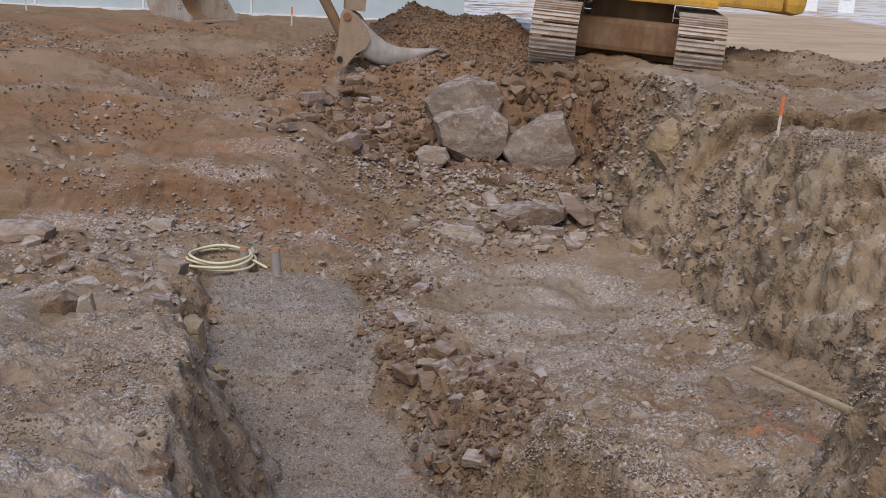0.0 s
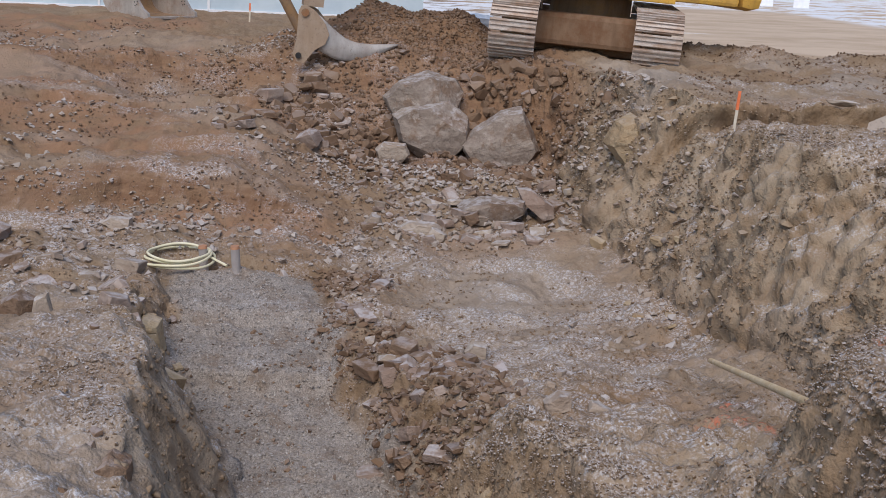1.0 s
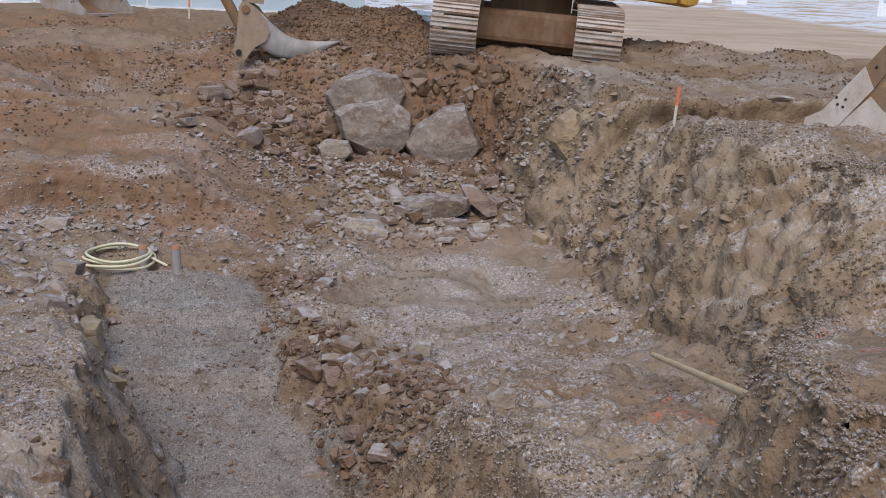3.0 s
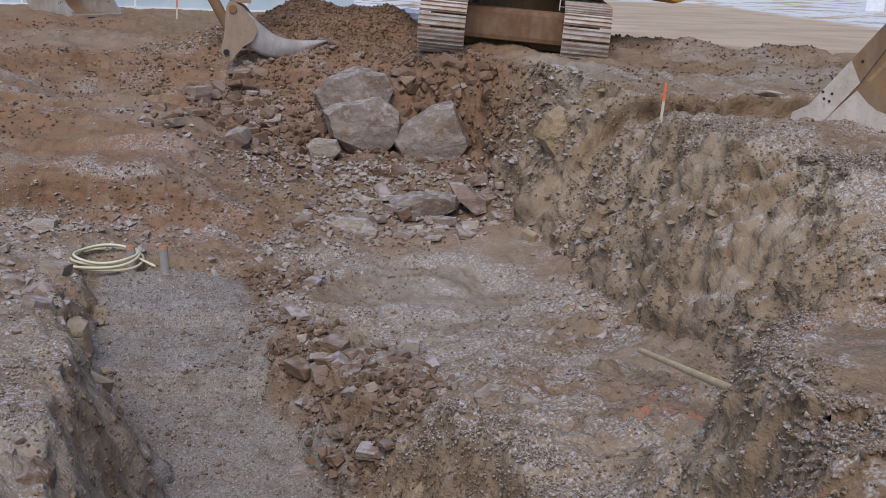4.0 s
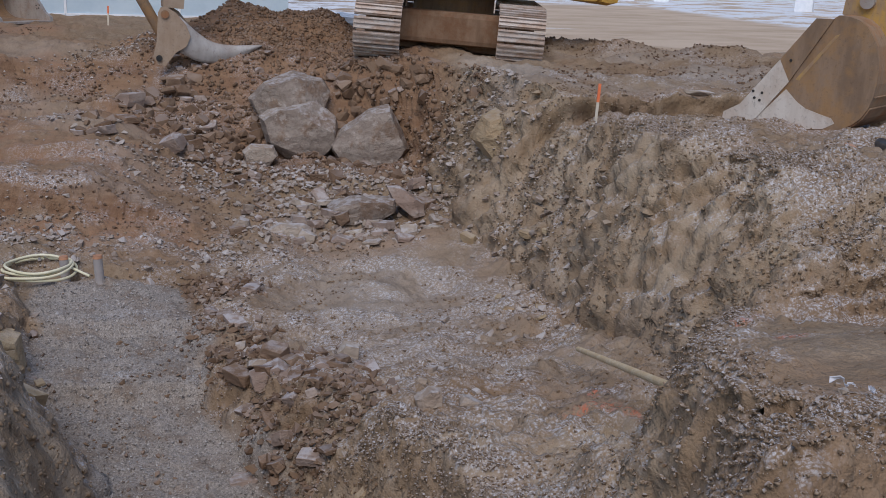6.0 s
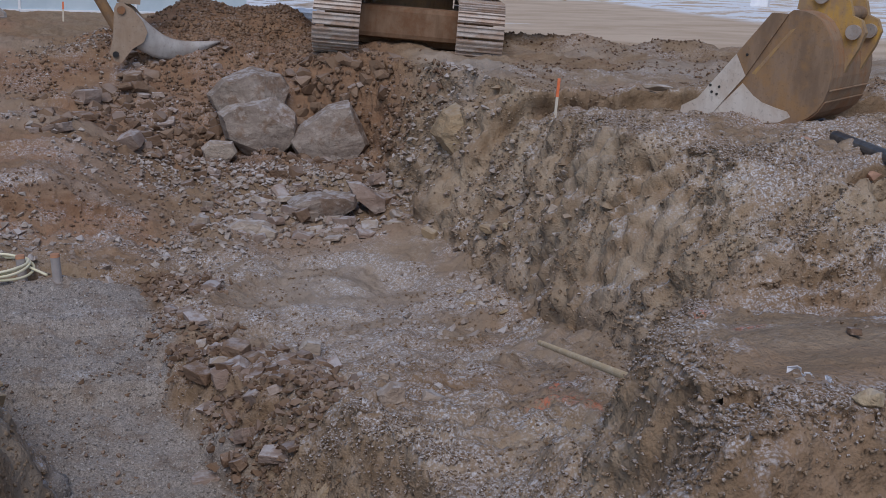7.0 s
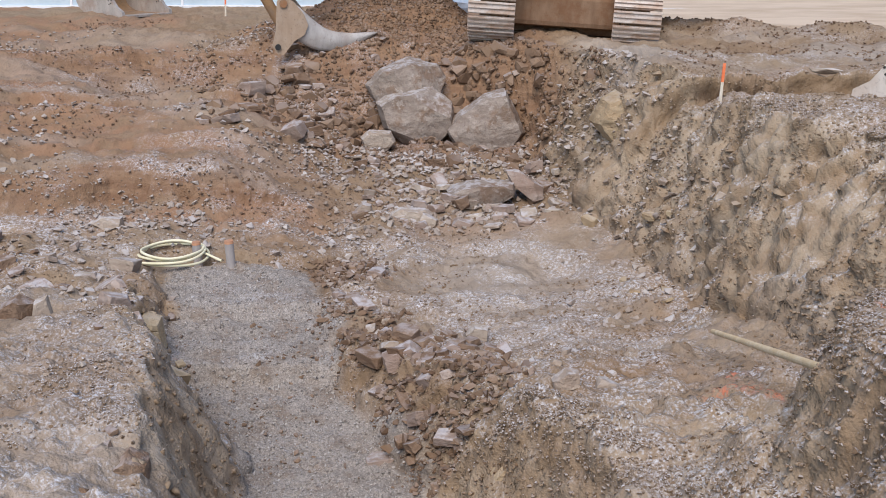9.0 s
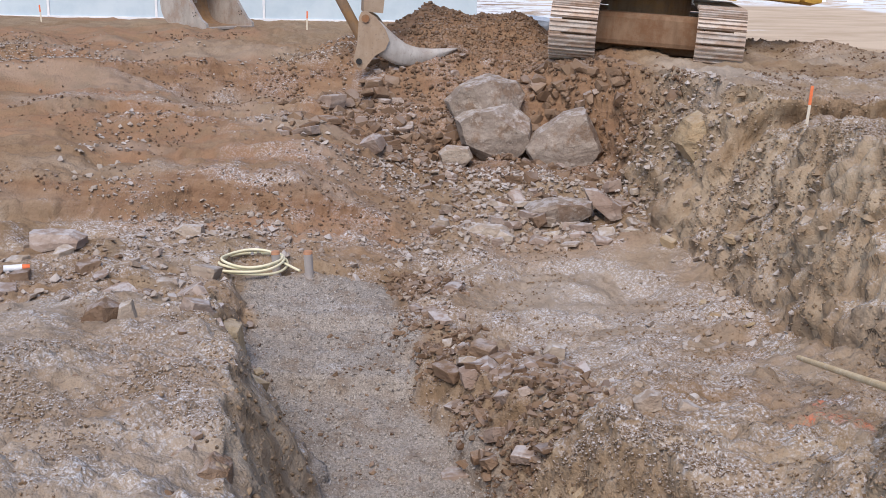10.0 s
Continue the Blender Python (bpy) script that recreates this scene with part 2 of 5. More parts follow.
def chunks(x, y, size, seed):
    """Broken pieces: one random value between -1 and 1 for each cell of an uneven pattern."""
    ca, sa = math.cos(seed * 1.3), math.sin(seed * 1.3)
    u, v = (x * ca - y * sa) / size, (x * sa + y * ca) / size
    i, j = np.floor(u).astype(np.int64), np.floor(v).astype(np.int64)
    best, val = np.full(u.shape, 9.0), np.zeros(u.shape)
    for di in (-1, 0, 1):
        for dj in (-1, 0, 1):
            a, b = i + di, j + dj
            cu, cv = a + lattice(a, b, seed), b + lattice(a, b, seed + 50)
            d = (u - cu) ** 2 + (v - cv) ** 2
            h = lattice(a, b, seed + 90) * 2 - 1 + 0.9 * (lattice(a, b, seed + 91) - 0.5) * (u - cu) + 0.9 * (lattice(a, b, seed + 92) - 0.5) * (v - cv)
            near = d < best
            best, val = np.where(near, d, best), np.where(near, h, val)
    return val


def foot_left(y):
    return np.interp(y, [5, 6, 7.16, 7.9, 9.5, 11], [-0.85, -1.05, -1.28, -1.66, -2.2, -2.45])


def foot_right(y):
    return np.interp(y, [5, 6, 7.24, 8, 9.13, 11], [0.3, 0.15, -0.13, -0.36, -0.68, -0.88])


def crest(y):
    return np.interp(y, [6, 7.6, 8.2, 9.3, 10.3, 11.3, 12.0, 13.1, 14.6, 15.6, 16.2, 17], [3.5, 3.75, 3.66, 3.4, 3.42, 3.4, 3.3, 3.1, 2.9, 2.55, 1.85, 1.45])


def bank_foot(y):
    return np.interp(y, [6, 7.7, 8.2, 9.5, 10.9, 11.6, 12.4, 13.2, 14.6, 15.6, 16.2, 17], [2.75, 2.86, 2.7, 2.66, 2.55, 2.42, 2.2, 2.25, 2.1, 1.8, 1.15, 0.7])


def ledge_edge(y):
    return np.interp(y, [2.5, 3.4, 4.3, 5.2, 6.3], [1.62, 1.8, 1.98, 2.28, 2.95])


def gravel_zone(x, y):
    wob = 0.15 * grain(x, y, 0.6, 5) + 0.07 * grain(x, y, 0.25, 6)
    d = np.maximum(foot_left(y) - x, x - foot_right(y)) + wob
    return sst(0.1, -0.06, d) * sst(10.85, 10.55, y + wob) * sst(3.0, 4.0, y)


def relief(x, y):
    """The lie of the land, without its roughness."""
    s = terrace_line(x, y) + 0.07 * grain(x, y, 0.4, 37) * sst(11.5, 12.4, y)
    left = np.interp(s, [0, 4, 6.3, 7.2, 8.6, 9.6, 11.9, 12.45, 12.6, 12.82, 13.7, 13.82, 14.6, 14.7, 15.5, 15.62, 17.1, 17.45, 17.6, 18.5, 18.6, 20.5],
                     [-0.95, -1.0, -1.05, -1.2, -1.4, -1.58, -1.57, -1.45, -1.2, -1.06, -1.0, -0.88, -0.84, -0.76, -0.72, -0.57, -0.5, -0.3, -0.18, -0.15, -0.07, 0])
    left = left - 0.35 * np.exp(-((x + 3.2) / 1.0) ** 2 - ((y - 16.8) / 0.8) ** 2)
    bench = np.interp(y, [3, 5.6, 6.7, 8, 9, 10.3, 11.3, 12.7, 13.5, 14.8, 15.6, 16.3, 17.2, 18.5],
                      [-1.2, -1.3, -1.38, -1.65, -1.84, -1.87, -1.78, -1.62, -1.52, -1.36, -1.28, -0.72, -0.15, 0])
    bench = bench + 0.1 * sst(1.5, 2.8, x)
    bench = bench + 0.32 * sst(5.5, 4.6, y) * sst(1.15, 1.6, x)
    m = sst(-2.2, -0.3, x)
    z = left * (1 - m) + bench * m
    # near ledge
    zn = np.interp(y, [1, 3.3, 4.4, 5.4, 6.1, 6.6], [-0.25, -0.22, -0.27, -0.6, -0.77, -0.77])
    e = ledge_edge(y) + 0.08 * grain(x, y, 0.5, 21)
    m = sst(e - 0.4, e + 0.03, x) * (1 - sst(6.2, 6.7, y))
    z = z + (zn - z) * m
    # bank on the other side of the bench
    top = np.interp(y + 0.12 * (x - 4) + 0.2 * grain(x, y, 1.3, 27), [5.8, 6.0, 6.4, 6.8, 7.15, 7.5, 8.0, 9.6, 11.3, 12.02, 12.1, 12.2, 15, 16.2], [-0.8, -0.7, -0.5, -0.24, -0.08, 0.0, 0.02, -0.08, -0.22, -0.33, -0.34, 0.0, -0.02, 0])
    for d, deep in ((y - 6.2 - 0.36 * (x - 2.8), 0.13), (y - 5.98 - 0.33 * (x - 3.1), 0.08)):
        d = d + 0.1 * grain(x, y, 0.5, 38)
        top = top + deep * (np.exp(-(d / 0.1) ** 2) - np.exp(-((d - 0.23) / 0.12) ** 2)) * sst(2.7, 3.1, x)
    wob = 0.12 * grain(x, y, 0.8, 22) + 0.06 * grain(x, y, 0.35, 29)
    f, c = bank_foot(y) + wob * 0.6, crest(y) + wob
    m = np.clip((x - f) / np.maximum(c - f, 0.2), 0, 1) ** 0.85 * sst(5.9, 6.5, y)
    z = z + (top - z) * m
    # drop in front of the bench and of the near ledge
    lip = np.interp(y, [3, 3.5, 4.5, 5.6, 6.1, 6.6], [1.55, 1.45, 1.12, 0.8, 0.45, 0.2]) + 0.1 * grain(x, y, 0.45, 23)
    lipz = np.interp(y, [3.5, 4.5, 5.6, 6.2], [-0.5, -0.95, -1.35, -1.5])
    wall = np.maximum(lipz - (lip - x) * 2.6, -2.8)
    z = np.where(y < 6.5, np.minimum(z, wall + 4 * sst(-0.3, -1.2, x)), z)
    front = -0.3 - (3.3 + 0.14 * grain(x, y, 0.5, 24) + 0.06 * grain(x, y, 0.17, 28) - y) * 1.9
    z = np.where((x > 1.0) & (y < 3.6), np.minimum(z, np.maximum(front, -2.8)), z)
    # gravelled trench
    yt = y + 0.12 * grain(x, y, 0.9, 30)
    zt = np.interp(yt, [4, 6, 7.3, 7.8, 8.35, 8.5, 8.6, 8.9, 9.4, 9.58, 9.7, 10, 10.6, 10.75, 10.9, 11.3], [-2.3, -2.25, -2.2, -2.17, -2.12, -2.09, -1.95, -1.95, -1.94, -1.92, -1.8, -1.79, -1.69, -1.7, -1.8, -1.72])
    k = 0.08 * grain(x, y, 0.5, 25) + 0.05 * grain(x, y, 0.2, 26)
    w = zt + np.maximum(np.maximum(foot_left(y) - x + k, 0) * np.interp(y, [6, 8], [1.9, 1.7]), np.maximum(x - foot_right(y) + k, 0) * 1.9) + np.maximum(y - 11.0, 0) * 0.9
    z = np.minimum(z, w)
    # a small deep hole in the ledge
    z = z - 0.16 * np.exp(-(((x - 1.95) / 0.045) ** 2 + ((y - 3.6) / 0.045) ** 2) ** 2)
    # spoil heap, its shoulder, and a low berm by the road
    z = z + 0.52 * np.exp(-((x - 0.35) / 1.25) ** 4 - ((y - 19.4) / 1.1) ** 2) * (1 + 0.3 * grain(x, y, 0.6, 71)) + 0.3 * np.exp(-((x + 0.9) / 1.2) ** 2 - ((y - 18.4) / 0.9) ** 2)
    z = z + 0.2 * np.exp(-((x - 2.85) / 0.6) ** 2 - ((y - 17.7) / 0.8) ** 2)
    z = z + 0.22 * np.exp(-((y - 18.6 + (x - 4.7) * 0.75) / 0.5) ** 2) * sst(4.3, 5, x) * sst(8.6, 7.4, x)
    # firm ground where the camera stands
    m = sst(1.7, 0.9, y)
    return z * (1 - m) - 0.2 * m


def terrace_line(x, y):
    return y + 0.35 * np.clip(-x - 3.2, 0, 3) + 0.2 * grain(x, y, 1.6, 36) * sst(11.5, 12.4, y)


def road_zone(x, y):
    return sst(0.0, 2.0, (x - 4.0) * 0.6 + (y - 20.5)) * sst(-1, 2, x - 2.0)


def lumps(x, y):
    """Clods and ruts on the relief."""
    g, r = gravel_zone(x, y), road_zone(x, y)
    rough = (1 - 0.85 * g) * (1 - 0.9 * r)
    a = 0.085 * grain(x, y, 0.62, 1) + 0.05 * grain(x, y, 0.27, 2) + 0.034 * np.abs(grain(x, y, 0.13, 3)) + 0.016 * grain(x, y, 0.055, 4) + 0.014 * chunks(x, y, 0.07, 15) * sst(9, 7, y)
    a = a + 0.022 * chunks(x, y, 0.16, 10) * sst(-0.2, 0.4, grain(x, y, 1.1, 11)) * sst(13, 10, y) + 0.05 * chunks(x, y, 0.3, 12) * sst(13, 14, y) * sst(-2.5, -1, x) * sst(3, 2, x) * sst(18.2, 17.4, y)
    a = a + 0.02 * grain(x, y, 0.09, 8) * sst(0.1, 0.4, grain(x, y, 0.9, 9))
    a = a + (0.05 * grain(x * 0.28, y, 0.3, 13) + 0.025 * grain(x * 0.3, y, 0.12, 14)) * sst(-0.6, -1.6, x) * sst(11.2, 12, y)
    a = a * (1 - 0.6 * sst(0.1, 0.4, x - ledge_edge(y)) * sst(6.1, 5.6, y))
    a = a + (0.05 * grain(x, y, 0.32, 16) + 0.035 * chunks(x, y, 0.15, 17) + 0.02 * np.abs(grain(x, y, 0.08, 18))) * sst(6.8, 5.8, y) * sst(0.2, 0.5, x) * sst(0.1, -0.15, x - ledge_edge(y))
    a = a + (0.03 * grain(x, y, 0.34, 19) + 0.03 * np.abs(grain(x, y, 0.1, 20)) + 0.022 * chunks(x, y, 0.11, 39)) * sst(5.8, 6.6, y) * sst(13, 12, y) * sst(2.2, 2.7, x)
    far = sst(30, 22, y)
    return a * rough * far + 0.012 * grain(x, y, 0.4, 7) * g + 0.012 * chunks(x, y, 0.06, 40) * g + 0.02 * grain(x, y, 0.16, 43) * g


def height(x, y):
    return relief(x, y) + lumps(x, y)


def hz(x, y):
    return float(height(np.array([float(x)]), np.array([float(y)]))[0])


def steps(*runs):
    out = [runs[0][0]]
    for a, b, d in runs:
        out += list(np.linspace(a, b, max(2, int(round((b - a) / d)) + 1))[1:])
    return np.array(out)


def mesh_of(name, verts, faces, mat, smooth=True):
    me = bpy.data.meshes.new(name)
    nv, nf, k = len(verts), len(faces), faces.shape[1]
    me.vertices.add(nv)
    me.vertices.foreach_set("co", np.asarray(verts, np.float32).ravel())
    me.loops.add(nf * k)
    me.loops.foreach_set("vertex_index", np.asarray(faces, np.int32).ravel())
    me.polygons.add(nf)
    me.polygons.foreach_set("loop_start", np.arange(0, nf * k, k, dtype=np.int32))
    me.polygons.foreach_set("use_smooth", np.full(nf, smooth))
    me.update(calc_edges=True)
    me.materials.append(mat)
    return me


gx = steps((-400, -60, 40), (-60, -14, 3), (-14, -5.5, 0.15), (-5.5, -3.4, 0.035), (-3.4, 4.4, 0.024), (4.4, 6, 0.035), (6, 9, 0.07), (9, 20, 0.4), (20, 60, 2.5), (60, 400, 40))
gy = steps((-60, -6, 6), (-6, 2.6, 0.3), (2.6, 7.6, 0.021), (7.6, 13, 0.032), (13, 20, 0.05), (20, 27, 0.14), (27, 60, 0.7), (60, 600, 30))
GX, GY = np.meshgrid(gx, gy)
px, py = GX.ravel(), GY.ravel()
nx, ny = len(gx), len(gy)
idx = np.arange(nx * ny).reshape(ny, nx)
quads = np.stack([idx[:-1, :-1], idx[:-1, 1:], idx[1:, 1:], idx[1:, :-1]], -1).reshape(-1, 4)
RZ = relief(px, py).reshape(ny, nx)
sx, sy = np.gradient(RZ, gx, axis=1).ravel(), np.gradient(RZ, gy, axis=0).ravel()
steep = sst(0.5, 1.3, np.hypot(sx, sy)) * (np.abs(px) < 9) * (py < 20)
pz = RZ.ravel() + lumps(px, py) * (1 - 0.8 * steep)
run = np.where(np.abs(sx) > np.abs(sy), py, px)
push = steep * np.where(px < 0, 0.55, 0.72) * (0.06 * grain(run + pz * 0.4, pz, 0.4, 51) + 0.055 * chunks(run + pz * 0.3, pz - run * 0.2, 0.2, 52) + 0.03 * chunks(run, pz, 0.085, 53) + 0.02 * grain(run, pz, 0.05, 54))
push = push + steep * (px > 2) * (py > 6) * (0.06 * grain(run + 0.7 * pz, (pz - run) * 0.5, 0.24, 55) + 0.05 * chunks(run + 0.6 * pz, (pz - run) * 0.55, 0.11, 56))
ln = np.sqrt(1 + sx * sx + sy * sy)
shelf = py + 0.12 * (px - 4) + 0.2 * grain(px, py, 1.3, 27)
over = 0.2 * sst(12.1, 12.2, shelf) * sst(12.75, 12.25, shelf) * sst(2.7, 3.1, px) * sst(8, 7, px) * (1 + 0.5 * grain(px, py, 0.35, 57))
px, py, pz = px - sx / ln * push, py - sy / ln * push - over, pz + push / ln


def on_ground(x, y):
    """Places on the finished ground next to the given ones."""
    i, j = np.clip(np.searchsorted(gx, x), 0, nx - 1), np.clip(np.searchsorted(gy, y), 0, ny - 1)
    k = j * nx + i
    return px[k] + (x - gx[i]), py[k] + (y - gy[j]), pz[k]


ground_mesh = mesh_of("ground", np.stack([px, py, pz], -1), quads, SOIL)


def zone(name, values):
    ground_mesh.attributes.new(name, "FLOAT", "POINT").data.foreach_set("value", np.clip(values, 0, 1).astype(np.float32))


gz = gravel_zone(px, py)
rz_ = road_zone(px, py)
bank_face = sst(bank_foot(py) - 0.1, bank_foot(py) + 0.2, px) * np.maximum(sst(crest(py) + 0.3, crest(py), px), 0.8 * sst(7.4, 6.9, py)) * sst(6, 6.8, py) * sst(14.5, 13, py)
front_face = sst(-1.5, -1.9, relief(px, py)) * (py < 6.6) * (px > 0) + (py < 6.2) * (px > 0.4) * sst(0.5, 0.05, px - ledge_edge(py) + 0.55) * sst(6.1, 5.4, py)
zone("gravel", gz)
zone("road", rz_)
terrace = terrace_line(px, py)
pit = sst(-0.3, -1.5, px) * sst(11.6, 12.3, py) * sst(20, 18.5, py)
slope = sst(-2.6, -1.6, px) * sst(2.9, 2.2, px) * sst(14.2, 15, py) * sst(21, 20, py)
# deeper brown on the rubble slope, pit, terrace risers and shelf step
zone("deep_brown", np.maximum(np.maximum(0.9 * slope, 0.35 * pit), pit * np.maximum(sst(12.4, 12.5, terrace) * sst(13.0, 12.85, terrace), sst(17.0, 17.15, terrace) * sst(17.7, 17.55, terrace) * sst(-5.6, -5.0, px)), 1.0 * sst(11.9, 12.0, shelf) * sst(12.26, 12.2, shelf) * sst(2.6, 3.0, px) * (px < 8)))
zone("clay", 0.9 * pit * sst(0.0, 0.5, grain(px * 0.3, py, 0.5, 58)) + sst(-0.2, 0.4, grain(px, py, 2.2, 31)) * sst(11, 13, py) * sst(2.6, 1.8, px) * 0.9 + 0.25 * sst(0.2, 0.6, grain(px, py, 0.6, 32)))
zone("ochre", np.maximum(bank_face * 0.95, np.clip(front_face, 0, 1) * 0.8) + 0.95 * sst(-0.1, 0.1, foot_left(py) - px) * sst(0.9, 0.5, foot_left(py) - px) * (py < 9))
zone("dust", 0.75 * sst(2.6, 3.0, px) * sst(12.6, 13.4, py) * sst(18, 16.5, py) * sst(-0.6, 0.2, grain(px, py, 1.2, 35)) + 0.4 * pit * sst(0.0, 0.6, grain(px * 0.3, py, 0.4, 59)) + np.exp(-((px - 1.1) / 1.2) ** 2 - ((py - 10.4) / 1.5) ** 2) * 0.9 + 0.9 * sst(0.6, 0.2, np.abs(py - 14.6 + (px - 4) * 0.2)) * sst(2.4, 3.2, px) * (1 - rz_)
     + 0.35 * sst(0.3, 0.7, foot_left(py) - px) * sst(9.5, 8.5, py) + 0.3 * sst(0, 0.4, grain(px, py, 1.1, 33)) * (py < 9) * (px < 3) * (1 - sst(1.2, 1.5, px) * (py < 6)))
yg = py + 0.12 * grain(px, py, 0.9, 30)
convex = pz - relief(px, py)
# last two bands, on gravel, imitate light on the flats of trench steps
zone("frost", (0.45 + 0.9 * sst(-0.01, 0.07, convex)) * (0.6 * sst(-0.05, 0.15, px - crest(py)) * sst(6.8, 7.2, py) * sst(12.4, 11.8, py) + sst(13.5, 9.5, py) * (1 - 0.75 * gz) * (1 - 0.85 * sst(0.12, 0.3, px - ledge_edge(py)) * sst(6.2, 5.7, py)) + 0.6 * sst(-0.1, 0.4, grain(px * 0.4, py, 0.9, 34)) * sst(20, 17, py) * (1 - gz) + gz * (np.exp(-((yg - 8.72) / 0.12) ** 2) + np.exp(-((yg - 9.9) / 0.16) ** 2))))
edge_lip = np.interp(py, [3, 3.5, 4.5, 5.6, 6.1, 6.6], [1.55, 1.45, 1.12, 0.8, 0.45, 0.2])
rim = np.maximum(np.exp(-((px - ledge_edge(py) + 0.12) / 0.16) ** 2) * (py < 6.3) * (py > 3), np.exp(-((py - 3.5) / 0.12) ** 2) * (px > 1.5))
rim = np.maximum(rim, np.exp(-((px - edge_lip - 0.22) / 0.26) ** 2) * (py < 6.4))
rim = np.maximum(rim, 0.8 * np.exp(-((px - crest(py) - 0.25 - 0.2 * grain(px, py, 0.6, 66)) / 0.28) ** 2) * (py > 6.6) * (py < 12))
rim = np.maximum(rim, 0.8 * sst(0.15, 0.4, grain(px * 0.5, py, 0.45, 67)) * (px > crest(py) - 0.3) * (py > 5.9) * (py < 11.8))
rim = np.maximum(rim, 0.6 * sst(0.3, 0.6, foot_left(py) - px) * (py < 8.4) * sst(-0.25, 0.35, grain(px, py, 0.5, 68)))
rim = np.maximum(rim, 0.8 * sst(0.15, 0.5, grain(px, py, 0.5, 69)) * (px > -0.2) * (px < 2.6) * (py > 5.5) * (py < 11.6))
zone("rim", rim * (1 - gz))
zone("paint", np.exp(-((px - 2.05) / 0.09) ** 2 - ((py - 6.28) / 0.05) ** 2) + np.exp(-((px - 1.92) / 0.15) ** 2 - ((py - 6.02) / 0.05) ** 2)
     + np.exp(-((px - 2.1 + (py - 5.85) * 0.4) / 0.06) ** 2 - ((py - 5.85) / 0.14) ** 2) + 1.4 * np.exp(-((px - 2.64) / 0.06) ** 2 - ((py - 4.94) / 0.07) ** 2) + np.exp(-((px - 2.87) / 0.08) ** 2 - ((py - 6.0) / 0.05) ** 2))
zone("snow", sst(0, 1.2, px - 13.7) * sst(14, 18, py) + sst(40, 44, py) * sst(2, 6, px) + sst(28.5, 30, py) * sst(-1.5, 0, px) * sst(7, 5, px) + 0.6 * sst(0.4, 0.0, np.abs(py - 25.5)) * sst(3.8, 4.3, px) * sst(7.4, 6.8, px))
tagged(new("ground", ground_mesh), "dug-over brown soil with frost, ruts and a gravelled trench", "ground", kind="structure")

# ---- helpers for things ----


def part(name, bm, mat, parent, label="", smooth=False):
    me = bpy.data.meshes.new(name)
    bmesh.ops.recalc_face_normals(bm, faces=bm.faces)
    bm.to_mesh(me)
    bm.free()
    me.materials.append(mat)
    me.polygons.foreach_set("use_smooth", [smooth] * len(me.polygons))
    ob = new(name, me)
    ob.parent = parent
    return tagged(ob, label)


def thing(name, m, label, category, group=""):
    ob = new(name)
    ob.empty_display_size = 0.1
    ob.matrix_basis = m
    return tagged(ob, label, category, group)


def block(bm, x0, x1, y0, y1, z0, z1, bevel=0.0, m=None):
    r = bmesh.ops.create_cube(bm, size=1.0, matrix=Matrix.Translation(((x0 + x1) / 2, (y0 + y1) / 2, (z0 + z1) / 2)) @ Matrix.Diagonal((x1 - x0, y1 - y0, z1 - z0, 1)))
    vs = r["verts"]
    if bevel:
        es = list({e for v in vs for e in v.link_edges})
        vs = list({v for f in bmesh.ops.bevel(bm, geom=es, offset=bevel, segments=2, affect="EDGES", profile=0.6)["faces"] for v in f.verts} | {v for v in vs if v.is_valid})
    if m is not None:
        bmesh.ops.transform(bm, matrix=m, verts=[v for v in vs if v.is_valid])
    return bm


def rod(bm, a, b, r0, r1=None, seg=16):
    a, b = Vector(a), Vector(b)
    m = Matrix.Translation((a + b) / 2) @ (b - a).to_track_quat("Z", "Y").to_matrix().to_4x4()
    bmesh.ops.create_cone(bm, cap_ends=True, segments=seg, radius1=r0, radius2=r0 if r1 is None else r1, depth=(b - a).length, matrix=m)
    return bm


def plate(bm, outline, x0, x1, m=None, bevel=0.0):
    """A plate with that outline in y and z, from x0 to x1."""
    a = [bm.verts.new((x0, y, z)) for y, z in outline]
    b = [bm.verts.new((x1, y, z)) for y, z in outline]
    fs = [bm.faces.new(a), bm.faces.new(b[::-1])]
    n = len(a)
    for k in range(n):
        fs.append(bm.faces.new((a[k], b[k], b[(k + 1) % n], a[(k + 1) % n])))
    if m is not None:
        bmesh.ops.transform(bm, matrix=m, verts=a + b)
    return bm


def sweep(bm, line, thick, x0, x1):
    """A bent sheet: a line in y and z, thickened to its left, from x0 to x1."""
    p = [Vector(q) for q in line]
    out = []
    for k in range(len(p)):
        d = (p[min(k + 1, len(p) - 1)] - p[max(k - 1, 0)]).normalized()
        out.append(p[k] + Vector((-d.y, d.x)) * thick)
    plate_pts = [(q.x, q.y) for q in p] + [(q.x, q.y) for q in out[::-1]]
    n = len(p)
    va = [bm.verts.new((x0, *q)) for q in plate_pts]
    vb = [bm.verts.new((x1, *q)) for q in plate_pts]
    for k in range(2 * n):
        j = (k + 1) % (2 * n)
        bm.faces.new((va[k], vb[k], vb[j], va[j]))
    for k in range(n - 1):
        for v in (va, vb):
            bm.faces.new((v[k], v[k + 1], v[2 * n - 2 - k], v[2 * n - 1 - k]))
    return bm


